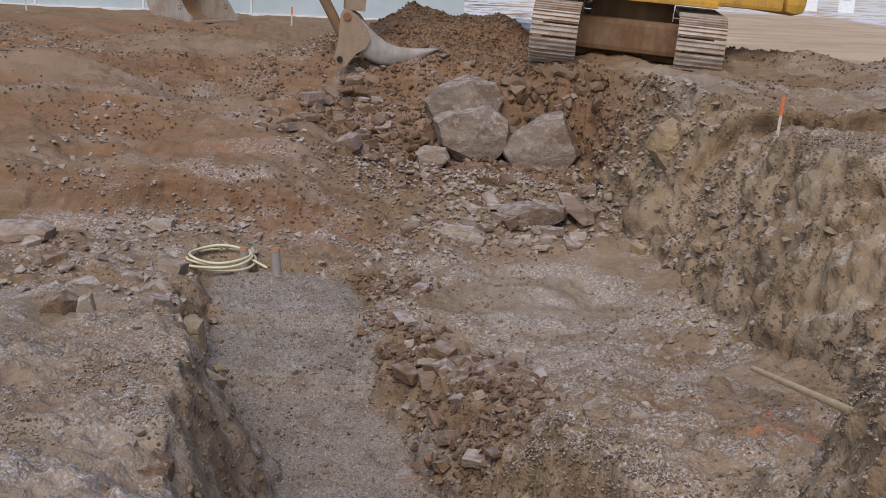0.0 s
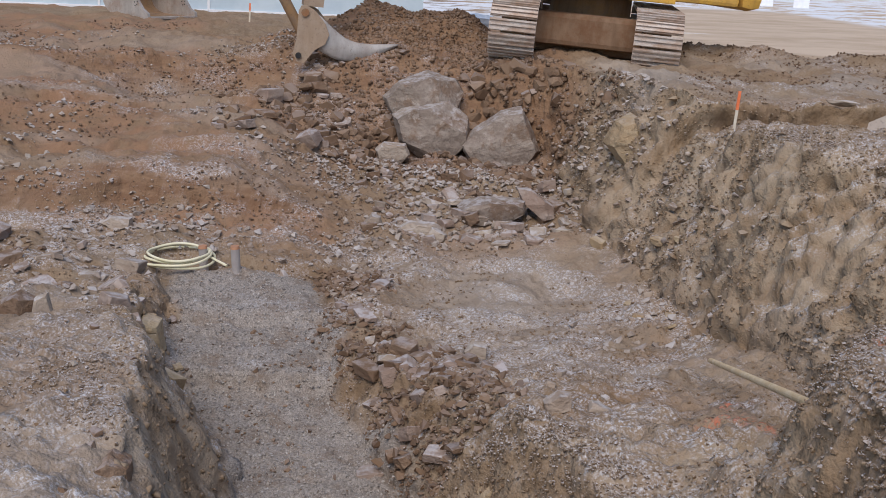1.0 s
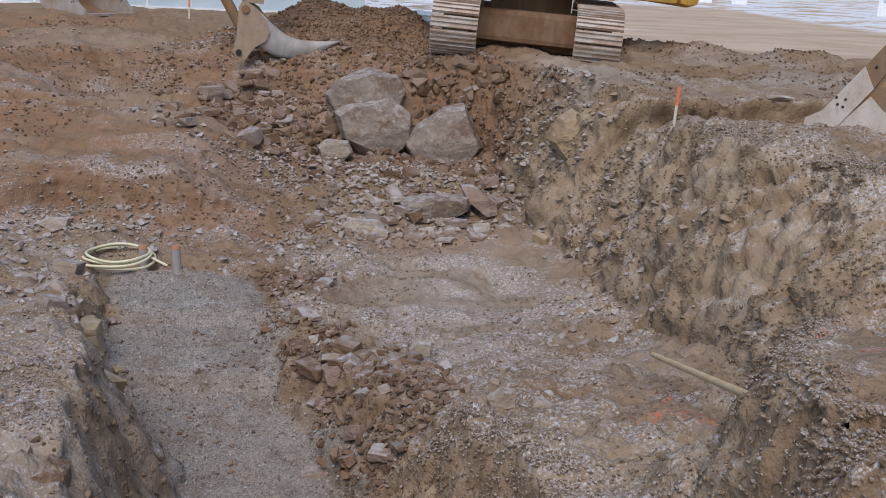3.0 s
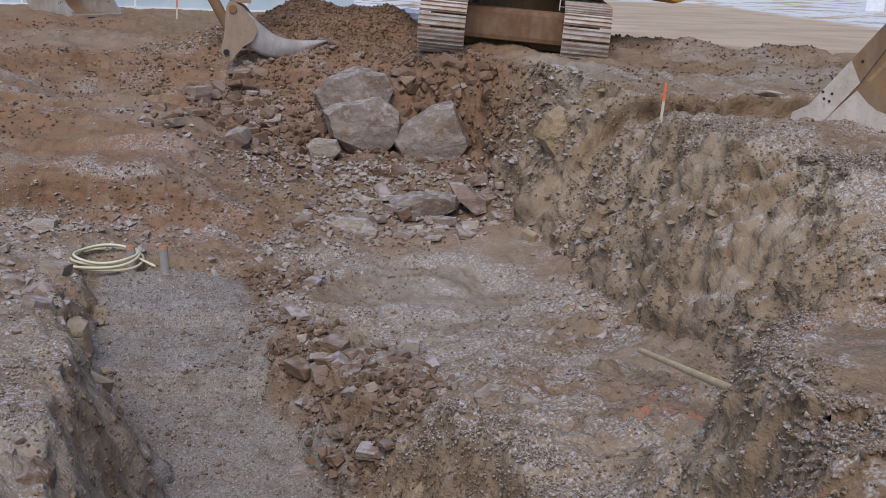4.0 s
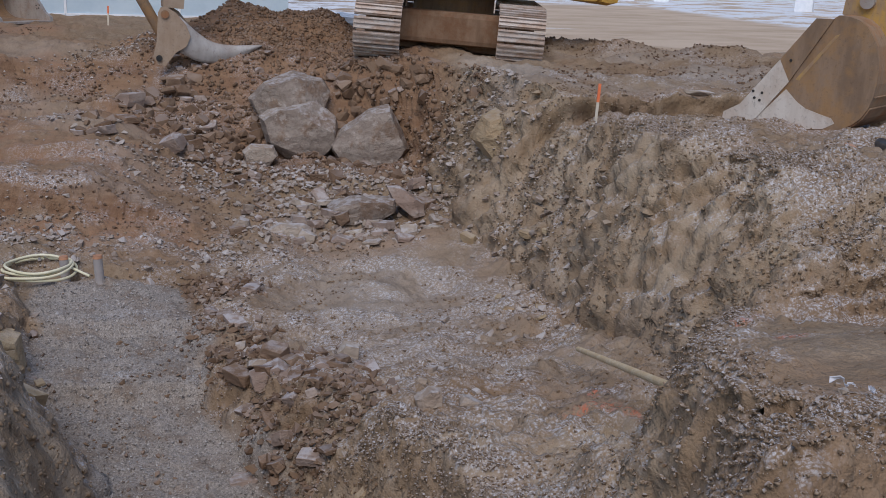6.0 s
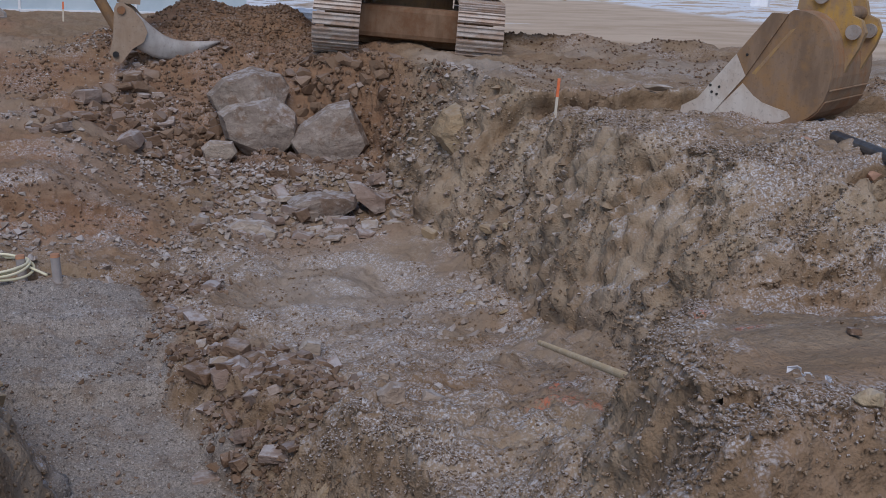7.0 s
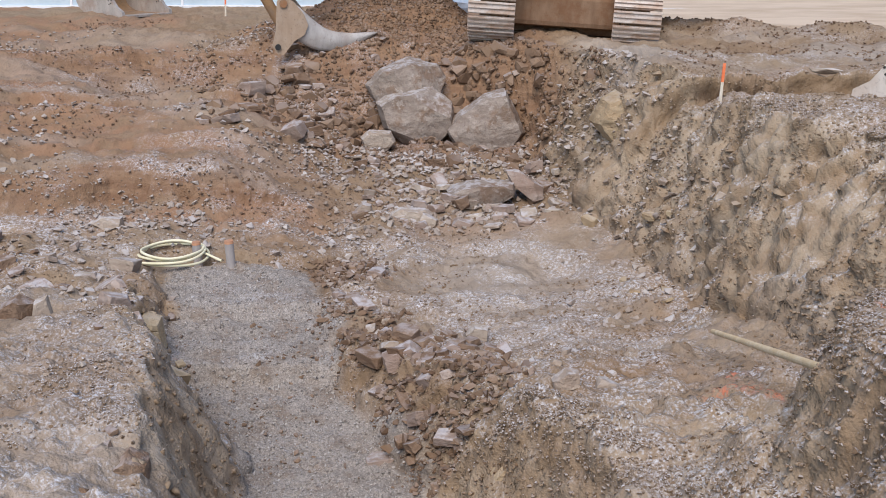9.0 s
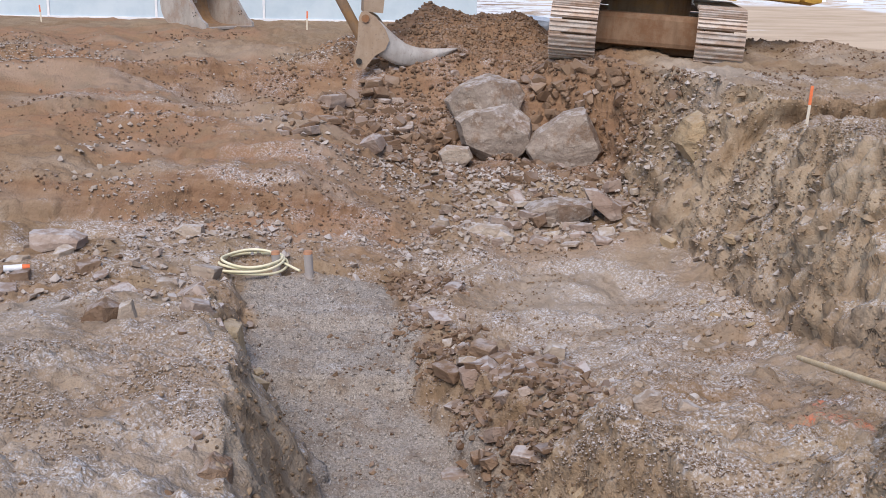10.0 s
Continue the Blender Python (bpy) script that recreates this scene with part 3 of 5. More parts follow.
def bucket(name, m, parent, label, width=1.05, size=1.0, mats=None, tall=True, group=""):
    """A digging bucket: x across, y towards its lip, z up when it stands on its floor."""
    side, shell_mat, cutter, ear = mats
    if parent is None:
        ob = thing(name, m, label, "excavator bucket", group)
        at = Matrix.Identity(4)
    else:
        ob, at = new(name), None
        ob.parent, ob.matrix_basis = parent, m
        tagged(ob, label)
        at = Matrix.Identity(4)
    k = size
    back = [(1.35, 0.0), (0.75, 0.0), (0.55, 0.01), (0.42, 0.03), (0.3, 0.07), (0.2, 0.13), (0.12, 0.2), (0.06, 0.3), (0.02, 0.42), (0.0, 0.55), (0.0, 0.68), (0.02, 0.8), (0.05, 0.92), (0.1, 1.02), (0.16, 1.1), (0.24, 1.16), (0.34, 1.19), (0.46, 1.2)]
    back = [(y * k, z * k) for y, z in back]
    w = width
    sh = part("shell", sweep(bmesh.new(), back, -0.035 * k, 0, w), shell_mat, ob, smooth=False)
    outline = back + [(0.56 * k, 1.12 * k), (1.34 * k, 0.1 * k)]
    for x in (-0.02, w - 0.01):
        part("side_plate", plate(bmesh.new(), outline, x, x + 0.03), side, ob)
        scour = [(1.28, 0.035), (0.7, 0.025), (0.5, 0.05), (0.38, 0.12), (0.42, 0.17), (0.55, 0.2), (0.7, 0.24), (0.8, 0.3), (0.93, 0.42)]
        part("scoured_patch", plate(bmesh.new(), [(y * k, z * k) for y, z in scour], x - 0.004, x + 0.034), cutter, ob, "side plate scoured to pale bare steel")
        low = [(0.9, 0.5), (1.02, 0.72), (1.14, 0.57), (1.42, 0.22), (1.6, 0.12), (1.62, 0.0), (1.3, -0.01)]
        part("side_cutter", plate(bmesh.new(), [(y * k, z * k) for y, z in low], x - 0.025, x + 0.045), cutter, ob, "pale worn side cutter with bolt holes")
        part("side_bar", plate(bmesh.new(), [(y * k, z * k) for y, z in ((0.5, 1.16), (0.68, 1.16), (1.02, 0.722), (0.9, 0.502))], x - 0.022, x + 0.042), side, ob, "dusty brown edge bar")
        if tall:
            part("paint_strip", plate(bmesh.new(), [(y * k, z * k) for y, z in ((0.42, 1.02), (0.47, 1.0), (0.84, 0.53), (0.8, 0.52))], x - 0.003, x + 0.033), ear, ob, "streak of old yellow paint")
        for dy, dz in ((1.18, 0.36), (1.26, 0.3), (1.2, 0.28), (1.28, 0.37), (0.9, 0.72)):
            part("bolt", rod(bmesh.new(), (x - 0.032, dy * k, dz * k), (x + 0.05, dy * k, dz * k), 0.015 * k, seg=8), BLACK, ob)
    part("lip", block(bmesh.new(), -0.02, w + 0.02, 1.3 * k, 1.62 * k, -0.02, 0.03, 0.008), cutter, ob, "bare steel cutting edge")
    part("heel_plate", sweep(bmesh.new(), back[3:8], 0.016, 0.0, w), STEEL_RUST, ob, "rust-orange heel plate")
    for z in (0.16, 0.3, 0.42):
        yb = float(np.interp(z, [0.07, 0.13, 0.2, 0.3, 0.42, 0.55], [0.3, 0.2, 0.12, 0.06, 0.02, 0.0]))
        part("seam", rod(bmesh.new(), (0, yb * k - 0.012, z * k), (w, yb * k - 0.012, z * k), 0.009, seg=6), shell_mat, ob)
    if tall:
        lug = [(0.03, 0.5), (-0.03, 0.66), (-0.12, 0.84), (-0.17, 1.0), (-0.12, 1.12), (-0.02, 1.16), (0.02, 1.3), (0.12, 1.42), (0.26, 1.5), (0.44, 1.48), (0.54, 1.36), (0.56, 1.2), (0.3, 1.14), (0.12, 0.95)]
        for x in (0.3, 0.72):
            part("lug", plate(bmesh.new(), [(y * k, z * k) for y, z in lug], x * w - 0.03, x * w + 0.05), ear, ob, "lug with flaking yellow paint")
            for y, z in ((-0.06, 1.0), (0.3, 1.34)):
                part("pin_boss", rod(bmesh.new(), (x * w - 0.09, y * k, z * k), (x * w + 0.11, y * k, z * k), 0.075 * k, seg=20), STEEL_WORN, ob, smooth=False)
        part("cross_tube", rod(bmesh.new(), (0.3 * w, 0.06 * k, 1.18 * k), (0.72 * w, 0.06 * k, 1.18 * k), 0.07 * k, seg=18), side, ob)
    return ob


# ---- stones ----
rng = random.Random(7)


def stone_mesh(name, mat, seed, flat=0.6, n=13, rough=0.0):
    r = random.Random(seed)
    bm = bmesh.new()
    for _ in range(n):
        v = Vector((r.gauss(0, 1), r.gauss(0, 1), r.gauss(0, 1))).normalized() * r.uniform(0.78, 1.0)
        bm.verts.new((v.x * 0.5, v.y * 0.5 * r.uniform(0.7, 0.85), v.z * 0.5 * flat))
    res = bmesh.ops.convex_hull(bm, input=bm.verts)
    bmesh.ops.delete(bm, geom=[g for g in res["geom_interior"] if isinstance(g, bmesh.types.BMVert)], context="VERTS")
    if rough:
        bmesh.ops.bevel(bm, geom=list(bm.edges), offset=0.02, segments=1, affect="EDGES")
        bmesh.ops.subdivide_edges(bm, edges=list(bm.edges), cuts=2, use_grid_fill=True)
        bmesh.ops.triangulate(bm, faces=list(bm.faces))
        bm.normal_update()
        for v in bm.verts:
            v.co += v.normal * (noise.noise(v.co * 5 + Vector((seed, 0, 0))) * rough + noise.noise(v.co * 14) * rough * 0.45)
    me = bpy.data.meshes.new(name)
    bmesh.ops.recalc_face_normals(bm, faces=bm.faces)
    bm.to_mesh(me)
    bm.free()
    me.materials.append(mat)
    return me


def boulder(name, mat, seed, centre, size, turn, label, flat=1.0, n=16, lean=(0, 0)):
    me = stone_mesh(name, mat, seed, 1.0, n, 0.035)
    co = np.empty(len(me.vertices) * 3, np.float32)
    me.vertices.foreach_get("co", co)
    co = co.reshape(-1, 3)
    co = (co - (co.max(0) + co.min(0)) / 2) / (co.max(0) - co.min(0)) * np.array(size)
    me.vertices.foreach_set("co", co.ravel())
    me.update()
    ob = new(name, me)
    ob.matrix_basis = pose(*centre, lean[0], lean[1], turn)
    return tagged(ob, label, "boulder" if max(size) > 0.7 else "rock")


def face_rock(name, mat, seed, y, outline, deep, label, rough=0.02, sharp=0.86):
    """A rock with that outline in x and z, as deep as given in y, broken all round."""
    r = random.Random(seed)
    cx, cz = sum(p[0] for p in outline) / len(outline), sum(p[1] for p in outline) / len(outline)
    bm = bmesh.new()
    for dy, k in ((-deep / 2, sharp), (-deep * 0.1, 1.0), (deep * 0.2, 1.0), (deep / 2, 0.75)):
        for x, z in outline:
            q = k * r.uniform(0.94, 1.0)
            bm.verts.new(((x - cx) * q, dy + r.uniform(-0.06, 0.06) * deep, (z - cz) * q))
    res = bmesh.ops.convex_hull(bm, input=bm.verts)
    bmesh.ops.delete(bm, geom=[g for g in res["geom_interior"] if isinstance(g, bmesh.types.BMVert)], context="VERTS")
    for _ in range(3):
        n = Vector((r.gauss(0, 0.5), -1, r.gauss(0.1, 0.5))).normalized()
        far = max(v.co.dot(n) for v in bm.verts)
        g = bmesh.ops.bisect_plane(bm, geom=bm.verts[:] + bm.edges[:] + bm.faces[:], plane_co=n * far * r.uniform(0.72, 0.88), plane_no=n, clear_outer=True)
        bmesh.ops.holes_fill(bm, edges=[e for e in g["geom_cut"] if isinstance(e, bmesh.types.BMEdge)])
    size = max(max(abs(p[0] - cx), abs(p[1] - cz)) for p in outline)
    bmesh.ops.triangulate(bm, faces=list(bm.faces))
    for _ in range(4 if size > 0.3 else 2):
        bmesh.ops.subdivide_edges(bm, edges=[e for e in bm.edges if e.calc_length() > size * 0.1], cuts=1)
        bmesh.ops.triangulate(bm, faces=list(bm.faces))
    bm.normal_update()
    off = Vector((seed * 1.7, 0, 0))
    for v in bm.verts:
        p = v.co / size
        layer = noise.noise(Vector((p.x * 0.8, p.y * 0.8, p.z * 6)) + off)
        v.co += v.normal * size * rough * (1.6 * noise.noise(p * 2.2 + off) + noise.noise(p * 6 + off) + 0.5 * noise.noise(p * 15 + off) + 0.9 * layer)
    me = bpy.data.meshes.new(name)
    bmesh.ops.recalc_face_normals(bm, faces=bm.faces)
    bm.to_mesh(me)
    bm.free()
    me.materials.append(mat)
    ob = new(name, me)
    ob.location = (cx, y, cz)
    return tagged(ob, label, "boulder" if size > 0.35 else "rock")


face_rock("boulder", ROCK_BOULDER, 11, 16.15, [(-0.24, -0.56), (-0.04, -0.32), (0.41, -0.19), (0.82, -0.28), (0.95, -0.46), (0.9, -0.7), (0.52, -0.9), (-0.1, -0.85)], 0.9, "large layered grey-pink boulder resting on rubble")
face_rock("boulder", ROCK_BOULDER, 23, 15.75, [(-0.12, -0.76), (0.17, -0.6), (0.73, -0.54), (1.0, -0.76), (1.06, -1.13), (0.8, -1.4), (0.28, -1.38), (-0.01, -1.12)], 0.7, "large grey boulder leaning on another boulder")
face_rock("boulder", ROCK_BOULDER, 35, 15.45, [(0.88, -1.12), (1.02, -0.92), (1.44, -0.62), (1.74, -0.54), (1.85, -0.76), (2.02, -1.16), (1.83, -1.42), (1.33, -1.46), (1.0, -1.35)], 0.65, "large angular grey boulder with a slanting top")
face_rock("rock", ROCK_PALE, 63, 15.2, [(-0.34, -1.18), (-0.21, -1.07), (0.1, -1.09), (0.16, -1.24), (0.05, -1.38), (-0.28, -1.38)], 0.3, "frosted grey rock in front of the boulders")
face_rock("boulder", ROCK_OCHRE, 41, 12.85, [(2.42, -0.62), (2.52, -0.33), (2.72, -0.24), (3.06, -0.42), (3.34, -0.56), (3.3, -0.85), (3.05, -1.06), (2.62, -0.88)], 0.6, "smooth ochre boulder set into the bank", 0.02)
face_rock("rock", ROCK_BOULDER, 52, 12.95, [(0.69, -1.46), (0.83, -1.38), (1.07, -1.34), (1.52, -1.36), (1.54, -1.52), (1.12, -1.74), (0.74, -1.72)], 0.5, "broad pale sandstone slab lying in rubble")
face_rock("rock", ROCK_PINK, 57, 13.05, [(1.42, -1.23), (1.59, -1.24), (1.9, -1.45), (1.91, -1.6), (1.75, -1.62), (1.48, -1.4)], 0.35, "tilted flat brown stone slab")
face_rock("rock", ROCK_PALE, 66, 12.35, [(0.0, -1.6), (0.12, -1.53), (0.4, -1.54), (0.5, -1.6), (0.46, -1.7), (0.04, -1.7)], 0.26, "flat frosted rock slab on the pit floor")
face_rock("rock", ROCK_PALE, 67, 12.45, [(-0.42, -1.58), (-0.33, -1.47), (-0.22, -1.5), (-0.2, -1.62), (-0.4, -1.64)], 0.2, "pale blocky rock on the pit floor")
face_rock("rock", ROCK_PINK, 75, 11.05, [(-4.6, -1.36), (-4.14, -1.36), (-4.01, -1.42), (-4.03, -1.52), (-4.58, -1.56)], 0.4, "long flat brown stone slab beside the trench")
face_rock("rock", ROCK_PALE, 71, 11.8, [(-3.28, -1.51), (-3.18, -1.45), (-2.95, -1.46), (-2.94, -1.54), (-3.12, -1.6)], 0.22, "flat pale frosted stone slab")
face_rock("rock", ROCK_PINK, 91, 8.0, [(-0.21, -1.7), (0.02, -1.6), (0.11, -1.66), (0.08, -1.8), (-0.18, -1.82)], 0.26, "pinkish brown stone slab broken off at the trench edge", 0.02)
face_rock("rock", ROCK_PINK, 92, 7.88, [(-0.03, -1.71), (0.19, -1.61), (0.23, -1.8), (0.07, -1.88)], 0.22, "pinkish brown wedge of stone at the trench edge", 0.02)
face_rock("rock", ROCK_PALE, 93, 7.7, [(0.14, -1.72), (0.28, -1.67), (0.33, -1.76), (0.24, -1.9)], 0.2, "pale angular stone at the trench edge", 0.02)
face_rock("rock", ROCK_PALE, 94, 8.6, [(0.51, -1.76), (0.58, -1.67), (0.71, -1.7), (0.7, -1.82), (0.54, -1.82)], 0.16, "frosted square stone on the bench", 0.02)
face_rock("rock", ROCK_PALE, 95, 6.3, [(0.84, -1.26), (0.94, -1.19), (1.02, -1.2), (1.03, -1.3), (0.86, -1.33)], 0.14, "frosted pale stone on the bench", 0.025)
face_rock("rock", ROCK_BROWN, 96, 8.1, [(-3.12, -1.24), (-2.99, -1.17), (-2.86, -1.24), (-2.87, -1.44), (-3.05, -1.46), (-3.17, -1.34)], 0.25, "broken red-brown rock beside the trench", 0.03)
face_rock("rock", ROCK_PALE, 97, 8.0, [(-2.84, -1.19), (-2.74, -1.15), (-2.7, -1.34), (-2.8, -1.42), (-2.87, -1.36)], 0.14, "pale upright stone beside the trench", 0.02)
face_rock("rock", ROCK_BROWN, 98, 5.1, [(-1.81, -1.09), (-1.67, -1.05), (-1.64, -1.14), (-1.79, -1.18)], 0.14, "red-brown stone in the ledge", 0.03)
face_rock("rock", ROCK_BROWN, 99, 5.05, [(-1.67, -1.14), (-1.57, -1.08), (-1.47, -1.14), (-1.46, -1.28), (-1.6, -1.3)], 0.22, "red-brown stone broken out of the ledge", 0.03)
face_rock("rock", ROCK_OCHRE, 77, 8.6, [(-2.28, -1.63), (-2.15, -1.49), (-2.01, -1.55), (-1.98, -1.83), (-2.05, -1.98), (-2.23, -1.93)], 0.3, "smooth ochre rock in the trench side", 0.015)
face_rock("rock", ROCK_OCHRE, 79, 6.05, [(0.42, -1.75), (0.55, -1.6), (0.7, -1.66), (0.74, -2.0), (0.62, -2.15), (0.4, -2.1)], 0.3, "ochre rock sticking out of the cut face", 0.02)



def broken_block(name, mat, seed, flat):
    """An angular piece of stone: a block whose corners are broken off."""
    r = random.Random(seed)
    bm = bmesh.new()
    bmesh.ops.create_cube(bm, size=1.0)
    for v in bm.verts:
        v.co = Vector((v.co.x * r.uniform(0.75, 1.05), v.co.y * r.uniform(0.5, 0.8), v.co.z * flat * r.uniform(0.7, 1.05)))
    for _ in range(5):
        n = Vector((r.gauss(0, 1), r.gauss(0, 1), r.gauss(0, 0.8) * 0.8 / flat)).normalized()
        far = max(v.co.dot(n) for v in bm.verts)
        g = bmesh.ops.bisect_plane(bm, geom=bm.verts[:] + bm.edges[:] + bm.faces[:], plane_co=n * far * r.uniform(0.66, 0.86), plane_no=n, clear_outer=True)
        bmesh.ops.holes_fill(bm, edges=[e for e in g["geom_cut"] if isinstance(e, bmesh.types.BMEdge)])
    es = [e for e in bm.edges if e.calc_length() > 0.1]
    bmesh.ops.bevel(bm, geom=es, offset=0.018, segments=1, affect="EDGES")
    bmesh.ops.recalc_face_normals(bm, faces=bm.faces)
    me = bpy.data.meshes.new(name)
    bm.to_mesh(me)
    bm.free()
    me.materials.append(mat)
    return me


VARIANTS = {m.name: [broken_block("rock", m, 100 + 7 * k + 31 * j, f) for k, f in enumerate((0.22, 0.35, 0.45, 0.55, 0.7, 0.3))] for j, m in enumerate((ROCK_PALE, ROCK_PINK, ROCK_OCHRE, ROCK_BROWN))}
WORDS = {ROCK_PALE.name: "pale grey broken stone", ROCK_PINK.name: "pinkish brown broken stone", ROCK_OCHRE.name: "ochre sandstone lump", ROCK_BROWN.name: "reddish brown stone"}


def scatter(count, spot, sizes, mats, where, group):
    """Single stones on the ground: spot() gives a place, sizes the least and the largest."""
    for _ in range(count):
        x, y, z = (float(v[0]) for v in on_ground(*(np.array([v]) for v in spot())))
        mat = rng.choice(mats)
        d = sizes[0] + (sizes[1] - sizes[0]) * rng.random() ** 2
        ob = new("rock", rng.choice(VARIANTS[mat.name]))
        tip = rng.gauss(0, 14)
        ob.matrix_basis = pose(x, y, z + d * 0.06, tip, rng.gauss(0, 14), rng.uniform(0, 360)) @ Matrix.Diagonal((d, d, d, 1))
        tagged(ob, WORDS[mat.name] + " " + where, "rock", group)


def along(a, b, spread):
    def spot():
        t = rng.random()
        return a[0] + (b[0] - a[0]) * t + rng.gauss(0, spread), a[1] + (b[1] - a[1]) * t + rng.gauss(0, spread)
    return spot


def within(x0, x1, y0, y1):
    return lambda: (rng.uniform(x0, x1), rng.uniform(y0, y1))


scatter(80, within(-0.6, 2.3, 12.1, 14.6), (0.1, 0.3), [ROCK_PALE, ROCK_PINK, ROCK_BROWN, ROCK_PINK], "in the rubble below the boulders", "rubble below the boulders")
scatter(50, within(-1.4, 2.2, 14.8, 17.6), (0.1, 0.34), [ROCK_PINK, ROCK_BROWN, ROCK_BROWN], "on the rubble slope", "rubble slope")
scatter(44, along((-0.5, 10.4), (0.1, 7.8), 0.16), (0.08, 0.26), [ROCK_PINK, ROCK_BROWN, ROCK_PINK, ROCK_PALE], "along the trench edge", "stones along the trench")
scatter(36, along((0.2, 8.6), (0.2, 6.5), 0.2), (0.1, 0.27), [ROCK_BROWN, ROCK_PINK, ROCK_BROWN], "broken at the trench edge", "stones along the trench")
scatter(26, along((-4.6, 10.8), (-2.6, 9.2), 0.4), (0.08, 0.34), [ROCK_PALE, ROCK_PINK, ROCK_BROWN], "beside the trench", "stones beside the trench")
scatter(16, along((-2.4, 9.4), (-2.0, 7.6), 0.15), (0.1, 0.3), [ROCK_PINK, ROCK_OCHRE], "at the trench edge", "stones beside the trench")
scatter(26, within(-3.0, -1.5, 4.6, 7.4), (0.04, 0.12), [ROCK_BROWN, ROCK_PALE], "on the frosty ledge", "stones on the ledge")
scatter(14, within(0.7, 1.6, 6.2, 7.2), (0.06, 0.2), [ROCK_PALE], "frosted, on the bench", "stones on the bench")
scatter(22, within(-0.5, 2.2, 11.9, 13.2), (0.12, 0.34), [ROCK_PALE, ROCK_PALE, ROCK_PINK], "frosted, on the pit floor", "rubble below the boulders")
scatter(26, within(-2.6, -0.4, 14.4, 16.6), (0.14, 0.42), [ROCK_BROWN, ROCK_PINK], "tumbled down the slope", "rubble slope")
scatter(24, within(2.2, 3.2, 9, 14), (0.08, 0.22), [ROCK_OCHRE, ROCK_PALE], "at the foot of the bank", "stones under the bank")


def bits(name, mat, count, spot, sizes, seed, flat, label, smooth=False, sink=0.1, n=9):
    """A great many small pieces in one mesh."""
    r = np.random.default_rng(seed)
    protos = []
    for k in range(6):
        me = stone_mesh("proto", mat, 500 + seed * 10 + k, flat, n)
        co = np.empty(len(me.vertices) * 3, np.float32)
        me.vertices.foreach_get("co", co)
        fc = np.array([list(p.vertices)[:3] for p in me.polygons])
        protos.append((co.reshape(-1, 3), fc))
        bpy.data.meshes.remove(me)
    x, y = spot(r, count)
    x, y, z = on_ground(x, y)
    vs, fs, base = [], [], 0
    pick = r.integers(0, 6, len(x))
    for k, (co, fc) in enumerate(protos):
        w = np.nonzero(pick == k)[0]
        if not len(w):
            continue
        d = sizes[0] + (sizes[1] - sizes[0]) * r.random(len(w)) ** 2.5
        a = r.uniform(0, 2 * np.pi, len(w))
        b = r.normal(0, 0.35, len(w))
        c, s_ = np.cos(a)[:, None], np.sin(a)[:, None]
        u, v, q = co[None, :, 0], co[None, :, 1], co[None, :, 2]
        u2, q2 = u * np.cos(b)[:, None] + q * np.sin(b)[:, None], q * np.cos(b)[:, None] - u * np.sin(b)[:, None]
        P = np.stack([(u2 * c - v * s_) * d[:, None] + x[w][:, None], (u2 * s_ + v * c) * d[:, None] + y[w][:, None], q2 * d[:, None] + z[w][:, None] + sink * d[:, None]], -1)
        vs.append(P.reshape(-1, 3))
        fs.append((fc[None] + (base + np.arange(len(w)) * len(co))[:, None, None]).reshape(-1, 3))
        base += len(w) * len(co)
    me = mesh_of(name, np.concatenate(vs), np.concatenate(fs), mat, smooth)
    return tagged(new(name, me), label, "rubble", kind="stuff")


def keep_where(x0, x1, y0, y1, density):
    def spot(r, count):
        xs, ys = np.empty(0), np.empty(0)
        while len(xs) < count:
            x, y = r.uniform(x0, x1, count), r.uniform(y0, y1, count)
            k = r.random(count) < density(x, y)
            xs, ys = np.r_[xs, x[k]], np.r_[ys, y[k]]
        return xs[:count], ys[:count]
    return spot


bits("gravel", BITS_GRAVEL, 9000, keep_where(-2.4, 0.4, 6.2, 10.8, lambda x, y: gravel_zone(x, y) ** 2), (0.012, 0.04), 1, 0.8, "crushed grey gravel filling the trench", n=7)
bits("stone_chips", BITS_GREY, 5200, keep_where(-5, 3.2, 8.5, 15, lambda x, y: sst(-0.1, 0.5, grain(x, y, 1.0, 41)) * (1 - gravel_zone(x, y)) * (0.25 + 0.75 * sst(10.8, 12, y)) * (1 - 0.75 * sst(-0.8, -1.4, x) * sst(11.8, 12.4, y)) + 0.6 * sst(1.5, 0.5, np.abs(y - 13.2)) * sst(-1.2, 0, x)), (0.02, 0.15), 2, 0.55, "pale broken stone chips strewn over the pit floor")


def rime_material():
    """Crumbly soil whose tops carry fine needles of rime."""
    k = Mat("rimed_clods", 0.92)
    c = k.mix(k.island(), (0.20, 0.14, 0.09), (0.30, 0.22, 0.15))
    c = k.mix(k.mul(k.ramp(k.noise(30, 4), 0.45, 0.7), 0.6), c, (0.19, 0.125, 0.075))
    rime = k.mul(k.ramp(k.up(), 0.1, 0.9), k.ramp(k.noise(95, 4, 0.75), 0.42, 0.6))
    c = k.mix(k.mul(rime, 0.85), c, FROST)
    return k.colour(c).bump(k.noise(110, 4, 0.75), 0.9, 0.008).m


